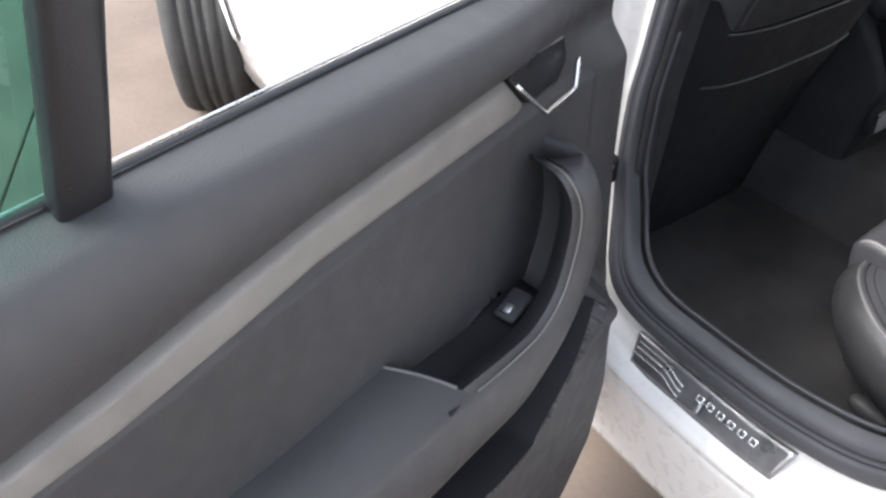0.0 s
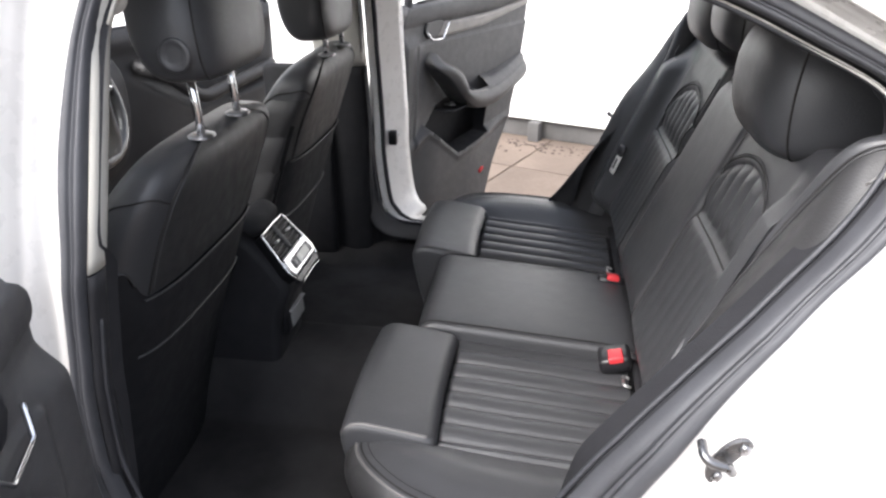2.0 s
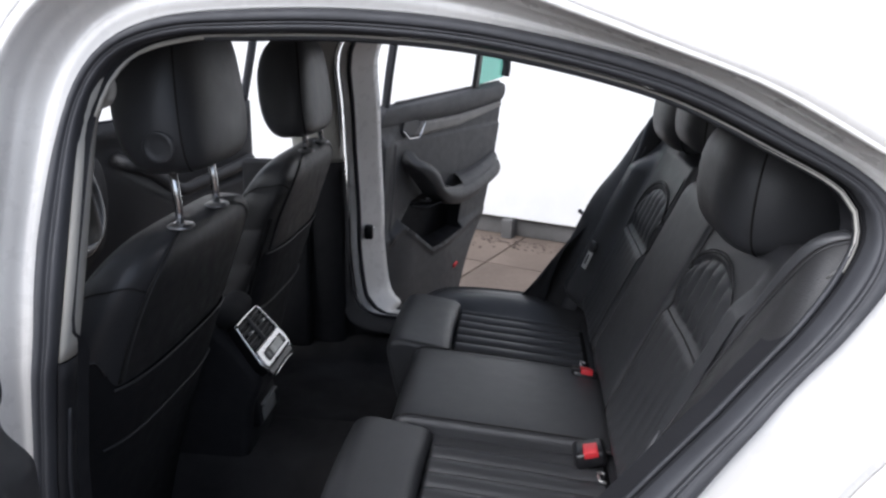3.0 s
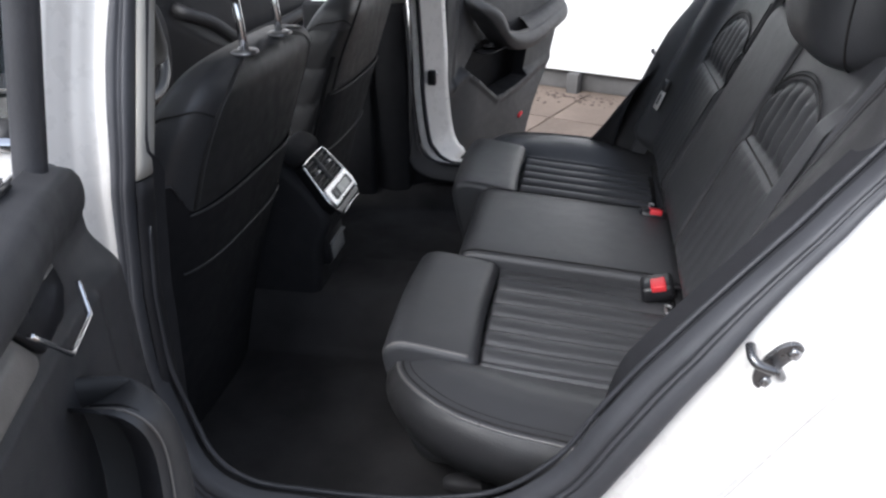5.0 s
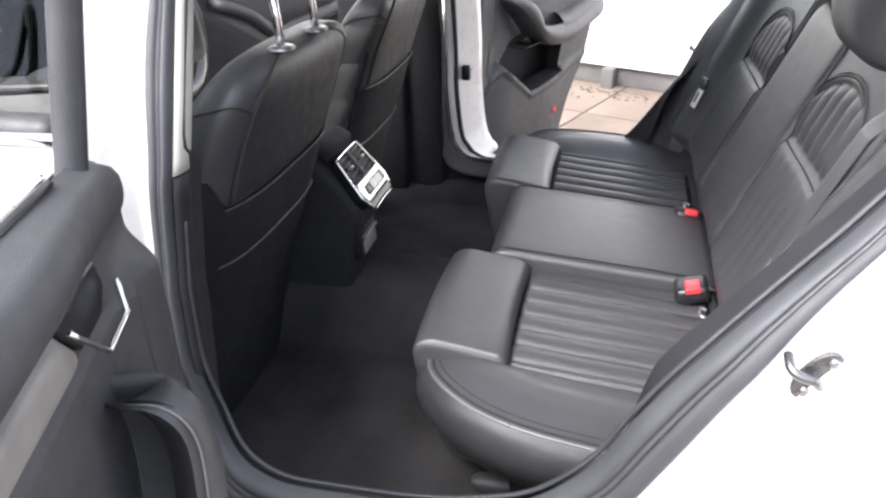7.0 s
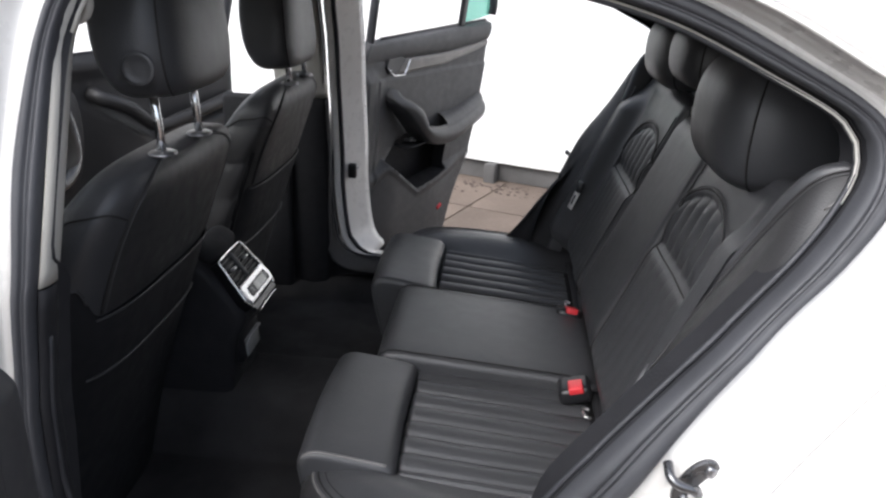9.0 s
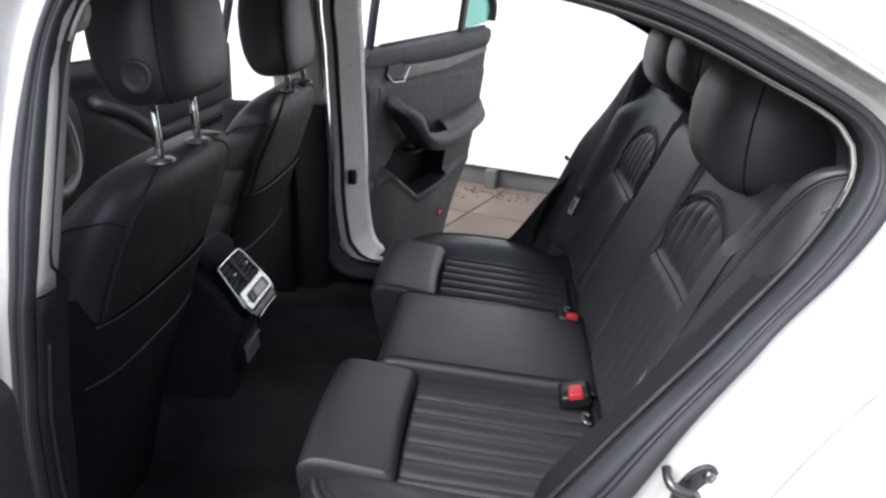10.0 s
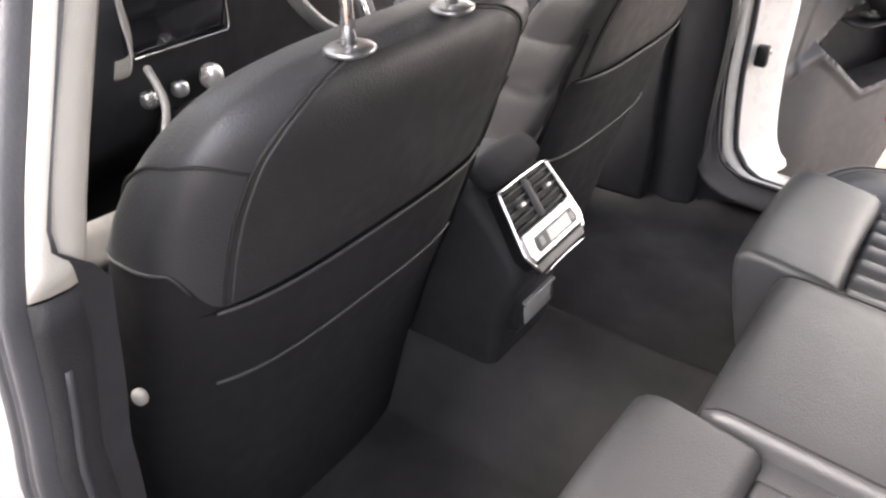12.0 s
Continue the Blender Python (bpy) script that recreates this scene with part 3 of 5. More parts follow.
# ---- wheels ----
def wheel(x, y, steer, s):
    w = thing("wheel", "black ribbed tyre on a silver alloy wheel", "wheel", "wheels of the car", pose(x, y, 0.33, 0, 0, steer))
    prof = [(0.235, -0.095), (0.28, -0.112), (0.315, -0.105), (0.326, -0.085), (0.330, -0.062), (0.322, -0.058), (0.322, -0.050), (0.331, -0.046), (0.332, -0.022), (0.323, -0.019), (0.323, -0.011), (0.332, -0.007),
            (0.332, 0.007), (0.323, 0.011), (0.323, 0.019), (0.332, 0.022), (0.331, 0.046), (0.322, 0.050), (0.322, 0.058), (0.330, 0.062), (0.326, 0.085), (0.315, 0.105), (0.28, 0.112), (0.235, 0.095)]
    def f(u, v):
        r, o = prof[int(round(v * (len(prof) - 1)))]
        a = 2 * math.pi * u
        return (r * math.cos(a), o, r * math.sin(a))
    vv, ff = grid(f, 72, len(prof), cu=True)
    mesh("tyre", vv, ff, TYRE, w, "black rubber tyre with grooved tread")
    rp = [(0.235, -0.09), (0.22, -0.085), (0.21, 0.02), (0.22, 0.085), (0.235, 0.09)]
    vv, ff = grid(lambda u, v: (lambda q: (q[0] * math.cos(6.2831853 * u), q[1], q[0] * math.sin(6.2831853 * u)))(rp[int(round(v * 4))]), 48, 5, cu=True)
    rim = mesh("rim", vv, ff, SATIN, w, "silver alloy rim")
    for k in range(5):
        a = 72 * k
        rbox("spoke", (0.05, 0.03, 0.19), (0.125 * math.sin(radians(a)), s * 0.06, 0.125 * math.cos(radians(a))), SATIN, rim, "", 0.01, 2, (0, a, 0))
    blob("hub", (0.10, 0.05, 0.10), (0, s * 0.055, 0), SATIN, rim, "", 2.5, nu=10, nv=16)


for s in (-1, 1):
    wheel(-2.09, s * 0.79, -24, s)
    wheel(0.75, s * 0.645, 0, s)


# ---- rear bench ----
def base_z(x):
    return 0.607 - 0.085 * x


bench = thing("rear_seat", "dark leather rear bench seat with pleated outer places", "car seat")


def pleats(y, y0, y1, n):
    """Rounded ribs between stitched valleys."""
    t = (y - y0) / (y1 - y0) * n
    return abs(math.sin(math.pi * t)) ** 0.6


def outer_place(s):
    nm = {}
    # bolster swept round the front corner
    rim = spline([(.47, .712), (.36, .712), (.25, .708), (.14, .694), (.06, .664), (.005, .615), (-.028, .555), (-.036, .49), (-.030, .42)], 91)
    inn = spline([(.47, .490), (.36, .490), (.25, .490), (.17, .488), (.13, .484), (.11, .476), (.10, .46), (.10, .44), (.10, .41)], 91)
    def bolster(u, v):
        i = int(round(u * 90))
        o, n = rim[i], inn[i]
        d = o - n
        L = np.linalg.norm(d)
        d /= L
        front = smoothstep(0.62, 0.95, u)
        if v < 0.55:
            k = v / 0.55
            p = n + d * (L - 0.036) * k
            dz = -0.024 + 0.034 * smoothstep(0.0, 0.6, k) - 0.008 * smoothstep(0.7, 1.0, k)
        elif v < 0.76:
            w = (v - 0.55) / 0.21 * math.pi / 2
            p = o - d * (0.036 - 0.036 * math.sin(w))
            dz = 0.002 - 0.042 * (1 - math.cos(w))
        else:
            k = (v - 0.76) / 0.24
            p = o + d * (0.006 * math.sin(math.pi * k) - (0.085 + 0.03 * front) * k ** 1.6)
            dz = -0.040 - 0.118 * k
        dz -= 0.030 * front * (1 if v > 0.3 else v / 0.3)
        return (p[0], s * p[1], max(base_z(p[0]) + dz, 0.375))
    v, f = grid(lambda u, v: bolster(u, 0.62 * v), 91, 46)
    mesh("side_bolster", v, f, LEATHER, bench, "dark leather side bolster")
    # outer side of the bolster, darker than its top
    v, f = grid(lambda u, v: bolster(u, 0.62 + 0.38 * v), 91, 26)
    mesh("bolster_side", v, f, VINYL_AND_SHADE, bench, "darker side of the bolster")
    # stitched seam round the bolster
    pts = [np.array(bolster(k / 90, 0.575)) + np.array([0, 0, 0.0008]) for k in range(2, 78)]
    tube("bolster_seam", pts, 0.0016, THREAD, bench, "dark stitched seam", 6)
    tube("bolster_piping", [np.array(bolster(k / 90, 0.605)) + np.array([0, 0, 0.0004]) for k in range(2, 78)], 0.0026, PIPING, bench, "grey piped edge", 6)
    tube("bolster_stitch", [np.array(bolster(k / 90, 0.53)) + np.array([0, 0, 0.0002]) for k in range(2, 78)], 0.0009, THREAD, bench, "", 5)
    # thigh roll
    prof = [(0.112, 0.560), (0.116, 0.585), (0.110, 0.600), (0.096, 0.6065), (0.06, 0.613), (0.01, 0.6205), (-0.015, 0.621), (-0.033, 0.613), (-0.042, 0.597), (-0.040, 0.57), (-0.025, 0.50), (0.0, 0.42), (0.03, 0.38), (0.09, 0.38), (0.112, 0.42)]
    prof = spline(prof, 56, True)
    bow = lambda x, y, z: (x - 0.006 * math.sin(math.pi * (abs(y) - .18) / .345), y, z + 0.004 * math.sin(math.pi * (abs(y) - .18) / .345))
    y0, y1 = sorted((s * 0.183, s * 0.527))
    mesh("thigh_roll", *pad_data(prof, y0, y1, 0.014, bow=bow), LEATHER, bench, "smooth dark leather thigh roll")
    e = [(x, s * 0.5195, z) for x, z in [(0.100, 0.603), (0.06, 0.6095), (0.01, 0.617), (-0.015, 0.6175), (-0.031, 0.609), (-0.038, 0.594)]]
    # pale piping, its colour brightened for the highlight along it
    tube("roll_piping", spline(e, 30), 0.0032, PIPING, bench, "pale worn piping", 6)
    # pleated insert
    def insert(u, v):
        x = 0.108 + 0.335 * u
        y = 0.196 + 0.324 * v
        edge = min(1, u / 0.03) * smoothstep(0, 0.05, min(v, 1 - v))
        return (x, s * y, base_z(x) - 0.024 + 0.0135 * pleats(y, .1988, .5397, 7) * edge * (1 - 0.25 * u) - 0.006 * (1 - edge) + 0.002 * noise.noise(Vector((x * 9, y * 6, 2))))
    v, f = grid(insert, 70, 120)
    mesh("pleated_insert", v, f, LEATHER, bench, "dark leather insert with six pleats")
    # plain band between insert and middle
    v, f = grid(lambda u, v: (0.100 + 0.345 * u, s * (0.160 + 0.052 * v), base_z(0.100 + 0.345 * u) - 0.026 + 0.013 * math.sin(math.pi * (0.12 + 0.8 * v)) ** 0.7), 30, 12)
    mesh("inner_band", v, f, LEATHER, bench, "plain leather band beside the middle place")
    # plinth under the cushion, blackened to paint the shade there
    rbox("cushion_base", (0.36, 0.42, 0.16), (0.31, s * 0.40, 0.45), LEATHER_DARK, bench, "cushion base, blackened for the shade beneath", 0.03)


for s in (-1, 1):
    outer_place(s)
prof = spline([(0.470, 0.50), (0.472, 0.566), (0.455, 0.578), (0.40, 0.587), (0.25, 0.600), (0.10, 0.613), (0.055, 0.6155), (0.034, 0.608), (0.026, 0.592), (0.032, 0.55), (0.055, 0.46), (0.09, 0.40), (0.2, 0.385), (0.45, 0.39)], 64, True)
mesh("middle_cushion", *pad_data(prof, -0.176, 0.176, 0.016, bow=lambda x, y, z: (x, y, z + 0.006 * (1 - (y / .176) ** 2) * (z > .5))), LEATHER, bench, "smooth dark leather middle cushion")
for s in (-1, 1):
    e = [(x, s * 0.165, z + 0.0035) for x, z in [(0.45, 0.578), (0.40, 0.587), (0.25, 0.600), (0.10, 0.612), (0.055, 0.614), (0.036, 0.604)]]
    tube("middle_seam", spline(e, 30), 0.0014, THREAD, bench, "", 6)


def back_x(z):
    return 0.404 + (z - 0.56) * 0.431


def backrest(y0, y1, nm, ztop=1.065, r=0.02, bow=None):
    pr = []
    for z in np.linspace(0.675, ztop - 0.03, 13):
        pr.append((back_x(z), z))
    pr += [(back_x(ztop) + 0.004, ztop - 0.010), (back_x(ztop) + 0.028, ztop + 0.002), (back_x(ztop) + 0.075, ztop - 0.004), (back_x(ztop) + 0.09, ztop - 0.04), (back_x(0.8) + 0.12, 0.8), (back_x(0.56) + 0.12, 0.56), (back_x(0.56) + 0.09, 0.548), (back_x(0.57) + 0.062, 0.570), (back_x(0.61) + 0.032, 0.610), (back_x(0.645) + 0.010, 0.645)]
    return mesh(nm, *pad_data(spline(pr, 80, True), y0, y1, r, bow=bow), LEATHER, bench, "dark leather backrest")


backrest(-0.138, 0.138, "middle_backrest", 1.062, 0.014)


def outer_back(s):
    """Outer place of the backrest: a sunk pleated arch over a plain lumbar pad, with a proud wing outside."""
    zs = np.concatenate([np.linspace(0.575, 0.84, 40), np.linspace(0.845, 0.885, 24), np.linspace(0.89, 1.015, 60), np.linspace(1.02, 1.066, 14)])
    ys = np.concatenate([[0.146, 0.147, 0.150, 0.156], np.linspace(0.162, 0.45, 104), np.linspace(0.455, 0.56, 28)])
    def height(a, z):
        t = (a - 0.288) / 0.146
        rib = pleats(a, 0.142, 0.434, 7)
        arch = 0.916 + 0.088 * math.sqrt(max(0, 1 - t * t)) if abs(t) < 1 else 0
        low = 0.870
        hole = smoothstep(0.0, 0.012, arch - z) * smoothstep(-0.010, 0.014, z - low)
        down = min(max((arch - z) / max(arch - low, 0.02), 0), 1)
        h = (-0.006 - 0.004 * down + 0.009 * rib * smoothstep(0.0, 0.03, arch - z) * smoothstep(0.0, 0.045, z - low)) * hole
        pad = smoothstep(0.004, -0.020, z - low) * smoothstep(0.148, 0.175, a) * smoothstep(0.455, 0.425, a)
        h += pad * (0.002 + 0.0014 * rib)
        h += 0.047 * smoothstep(0.438, 0.520, a) * smoothstep(1.07, 1.0, z) * smoothstep(0.57, 0.66, z)
        h += 0.0022 * noise.noise(Vector((a * 8, z * 7, s)))
        h -= 0.055 * smoothstep(0.665, 0.580, z)
        r = min((a - 0.146) / 0.013, 1)
        h -= 0.016 * (1 - math.sqrt(max(0, 1 - (1 - r) ** 2)))
        return h
    nz, ny = len(zs), len(ys)
    top = [(0.006, 0.010), (0.030, 0.013), (0.062, 0.008), (0.085, -0.02), (0.12, -0.25), (0.10, -0.48)]
    def f(u, v):
        i, a = int(round(u * (nz + len(top) - 1))), ys[int(round(v * (ny - 1)))]
        if i < nz:
            return (back_x(zs[i]) - height(a, zs[i]), s * a, zs[i])
        dx, dz = top[i - nz]
        z = 1.066 + dz
        return ((back_x(1.066) if dz > -0.1 else back_x(z)) + dx - height(a, 1.066) * 0.5, s * a, z)
    mesh("outer_backrest", *grid(f, nz + len(top), ny), LEATHER, bench, "dark leather backrest with a sunk pleated arch over a plain pad")
    # stitched edge beside the middle place and round the arch
    tube("backrest_seam", [(back_x(z) - height(0.162, z) - 0.001, s * 0.162, z) for z in np.linspace(0.62, 1.05, 40)], 0.0013, THREAD, bench, "", 6)
    arc = [(0.288 - 0.150 * math.cos(w), 0.914 + 0.094 * math.sin(w)) for w in np.linspace(0.0, math.pi, 34)]
    tube("arch_seam", [(back_x(z) - height(a, z) - 0.0008, s * a, z) for a, z in arc], 0.0014, THREAD, bench, "", 6)
    tube("pad_seam", [(back_x(z) - height(a, z) - 0.0004, s * a, z) for a, z in [(0.140 + 0.024 * math.sin(w), 0.914 - 0.044 * math.sin(w)) for w in np.linspace(0.1, math.pi / 2, 8)] + [(a, 0.870) for a in np.linspace(0.170, 0.436, 24)]], 0.0016, THREAD, bench, "", 6)
    tube("arch_piping", [(back_x(z) - height(a * 0.96 + 0.0115, z + 0.006) - 0.0002, s * (a * 0.96 + 0.0115), z + 0.006) for a, z in arc[3:-3]], 0.0012, DIM, bench, "grey stitched edge", 6)


# the wing between the backrest and the door opening: inner seam and outer edge, near and far
WING_IN = {-1: [(0.450, 0.535, 0.790), (0.463, 0.527, 0.812), (0.478, 0.525, 0.837), (0.509, 0.534, 0.909), (0.556, 0.559, 1.018), (0.592, 0.600, 1.112), (0.628, 0.615, 1.138), (0.660, 0.620, 1.132), (0.70, 0.640, 1.12)],
           1: [(0.392, 0.520, 0.60), (0.431, 0.512, 0.725), (0.478, 0.525, 0.837), (0.509, 0.534, 0.909), (0.556, 0.559, 1.018), (0.592, 0.600, 1.112), (0.628, 0.615, 1.138), (0.660, 0.620, 1.132), (0.70, 0.640, 1.12)]}
WING_OUT = {-1: [(0.400, 0.735, 0.812), (0.401, 0.735, 0.814), (0.402, 0.735, 0.815), (0.440, 0.726, 0.872), (0.495, 0.712, 0.935), (0.565, 0.695, 1.005), (0.625, 0.675, 1.065), (0.660, 0.658, 1.105), (0.69, 0.650, 1.12)],
            1: [(0.330, 0.675, 0.575), (0.362, 0.672, 0.643), (0.394, 0.668, 0.717), (0.428, 0.664, 0.804), (0.468, 0.66, 0.894), (0.522, 0.655, 0.97), (0.59, 0.650, 1.059), (0.64, 0.648, 1.10), (0.69, 0.65, 1.12)]}


def wing(s):
    a_, b_ = spline(WING_IN[s], 64), spline(WING_OUT[s], 64)
    def f(u, v):
        i = int(round(u * 63))
        a, b = a_[i], b_[i]
        roll = 0.010 + 0.008 * smoothstep(0.45, 0.75, u)
        if v < 0.35:
            # the piped roll along the inner edge
            w = math.pi * (v / 0.35) * 0.85
            back = 1 - v / 0.35
            return (a[0] + roll * (1 - math.sin(w)) + 0.03 * back * back, s * (a[1] - roll * math.cos(w)), a[2] + 0.35 * roll * math.sin(w))
        k = (v - 0.35) / 0.65
        q = a + (b - a) * k
        bulge = math.sin(math.pi * k) ** 0.8
        fall = smoothstep(0.90, 1.0, k)
        return (q[0] + 0.010 * (1 - k) - 0.010 * bulge + 0.012 * fall * (s > 0), s * (q[1] + roll * 0.9 * (1 - k)), q[2] + 0.004 * bulge)
    mesh("wing_roll", *grid(lambda u, v: f(u, 0.38 * v), 64, 18), LEATHER, bench, "dark leather roll along the wing of the backrest")
    mesh("wing_panel", *grid(lambda u, v: f(u, 0.38 + 0.62 * v), 64, 28), VINYL_AND_SHADE, bench, "black vinyl wing beside the door opening")
    for v, mat, r in ((0.36, THREAD, 0.0014), (0.41, DIM, 0.0012)):
        tube("wing_seam", [np.array(f(u, v)) + np.array([-0.001, 0, 0.001]) for u in np.linspace(0.08, 0.86, 50)], r, mat, bench, "", 6)
    if s < 0:
        tube("wing_mark", [np.array(f(u, v)) + np.array([-0.0015, 0, 0.001]) for u, v in zip(np.linspace(0.80, 0.88, 12), np.linspace(0.72, 0.70, 12))], 0.0012, PIPING, bench, "short pale seam", 6)
    else:
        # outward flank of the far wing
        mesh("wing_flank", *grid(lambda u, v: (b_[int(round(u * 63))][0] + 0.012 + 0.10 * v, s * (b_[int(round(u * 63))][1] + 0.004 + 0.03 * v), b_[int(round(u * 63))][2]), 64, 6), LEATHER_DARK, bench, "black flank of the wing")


for s in (-1, 1):
    outer_back(s)
    wing(s)


def rear_headrest(y, w, x0, z0, dx, dz):
    """A saddle headrest lying over the top of the backrest: x0, z0 its front lower edge."""
    def f(u, v):
        a, b = math.pi * (u - 0.5), 2 * math.pi * v
        pw = lambda q, e: math.copysign(abs(q) ** e, q)
        c = abs(math.cos(a)) ** 0.62
        p = Vector((dx / 2 * c * pw(math.cos(b), 0.72), w / 2 * c * pw(math.sin(b), 0.66), dz / 2 * pw(math.sin(a), 0.72)))
        k = p.y / (w / 2)
        # swollen cheeks, a hollow between them, the front lip drawn down
        p.x += 0.010 * (1 - k * k) * (p.x < 0) + 0.05 * max(p.z, 0)
        p.z += -0.10 * (p.x + dx / 2) * (p.z < 0) * -1 + 0.012 * (1 - k * k)
        return (x0 + dx / 2 + p.x, y + p.y, z0 + dz / 2 + p.z)
    hd = mesh("headrest", *grid(f, 40, 56, cv=True), LEATHER, bench, "dark leather headrest lying over the backrest")
    for q in (0.335, 0.665):
        tube("headrest_seam", [Vector(f(u, q)) + Vector((-0.0006, math.copysign(0.0006, 0.5 - q), 0)) for u in np.linspace(0.08, 0.92, 36)], 0.0016, THREAD, hd, "", 6)
    for q in (-0.06, 0.06):
        tube("headrest_stem", [(x0 + dx * 0.62, y + q, 1.03), (x0 + dx * 0.58, y + q, z0 + 0.04)], 0.006, BLACK, bench, "black headrest stem", 8)


rear_headrest(-0.300, 0.305, 0.540, 1.018, 0.225, 0.215)
rear_headrest(0.300, 0.300, 0.556, 1.075, 0.205, 0.175)
rear_headrest(0.0, 0.225, 0.548, 1.118, 0.185, 0.135)


# black tube added in the crease to paint the shade of the gap
tube("seat_gap_shade", [(0.462, y, 0.560 - 0.004 * math.cos(y * 9)) for y in np.linspace(-0.52, 0.52, 40)], 0.011, LINING_AND_SHADE, bench, "dark lining between cushion and backrest", 10, flat=0.6)


# ---- seat belts ----
def buckle(x, y, z, tilt, lean=0):
    b = thing("seat_belt_buckle", "black seat belt buckle with a red release button", "belt buckle", "seat belt buckles", pose(x, y, z, lean, -tilt, 0))
    rbox("housing", (0.062, 0.060, 0.034), (0.001, 0, -0.006), BLACK, b, "", 0.010)
    rbox("release_button", (0.028, 0.036, 0.014), (0.004, -0.0135, 0.0075), RED, b, "red release button", 0.003)
    tube("stalk", spline([(0.03, 0, -0.005), (0.06, 0, -0.02), (0.075, 0, -0.05)], 10), 0.010, BLACK, b, "", 8, flat=0.5)


buckle(0.416, -0.196, 0.583, 14)
buckle(0.430, 0.150, 0.582, -8, -16)
for y in (0.235, -0.255, 0.02):
    a = thing("isofix_anchor", "bright steel child seat anchor loop in the seat gap", "anchor loop", "anchor loops", pose(0.432, y, 0.562))
    tube("loop", spline([(0.012, -0.014, 0), (0, -0.014, 0.004), (0, 0.014, 0.004), (0.012, 0.014, 0)], 20), 0.003, SATIN, a)
# shoulder belt parked on the far bolster with its tongue
belt = thing("seat_belt", "black seat belt webbing with a steel tongue beside the backrest", "seat belt")
v, f = grid(lambda u, v: (0.468 + 0.120 * u, 0.486 + 0.06 * u + 0.026 * v, 0.785 + 0.27 * u), 24, 6)
solid(mesh("webbing", v, f, RUBBER, belt), 0.0015, 0)
tg = rbox("tongue", (0.004, 0.030, 0.052), (0.452, 0.489, 0.757), PAINT, belt, "steel tongue with a slot", 0.002, 2, (0, 22, 15))
rbox("tongue_grip", (0.010, 0.034, 0.030), (0.464, 0.494, 0.792), BLACK, belt, "black tongue grip", 0.004, 2, (0, 22, 15))
rbox("tongue_slot", (0.0050, 0.012, 0.028), (0.4521, 0.4895, 0.757), BLACK, belt, "", 0.001, 2, (0, 22, 15))
loop = thing("hanging_seat_belt", "grey front seat belt hanging in a loop beside the pillar", "seat belt")
lp = spline([(-0.294, -0.604, 1.175), (-0.290, -0.606, 1.150), (-0.283, -0.610, 1.122), (-0.280, -0.610, 1.100), (-0.286, -0.610, 1.084), (-0.312, -0.606, 1.072)], 40)
solid(mesh("webbing", *grid(lambda u, v: tuple(lp[int(round(u * 39))] + np.array([-0.03 * v, 0.022 * v, 0])), 40, 4), STRIP, loop, "pale grey webbing"), 0.0015, 0)
solid(mesh("lap_webbing", *grid(lambda u, v: (-0.36 - 0.13 * u, -0.585, 0.950 - 0.075 * u - 0.056 * v), 12, 4), PIPING, loop, "grey webbing drawn down beside the seat"), 0.0015, 0)
guide = thing("belt_guide", "pale plastic shoulder belt guide on the pillar lining", "belt guide", "", pose(-0.285, -0.585, 1.285, 0, 0, 0))
tube("loop", spline([(0, 0, 0.02), (0.02, 0.004, 0), (0.01, 0.008, -0.025), (-0.025, 0.008, -0.03), (-0.045, 0.004, -0.01)], 24), 0.007, TRIM_LIGHT, guide)
blob("bolt_cover", (0.03, 0.02, 0.04), (-0.01, -0.006, 0.03), TRIM_LIGHT, guide, n=2.6, nu=10, nv=14)


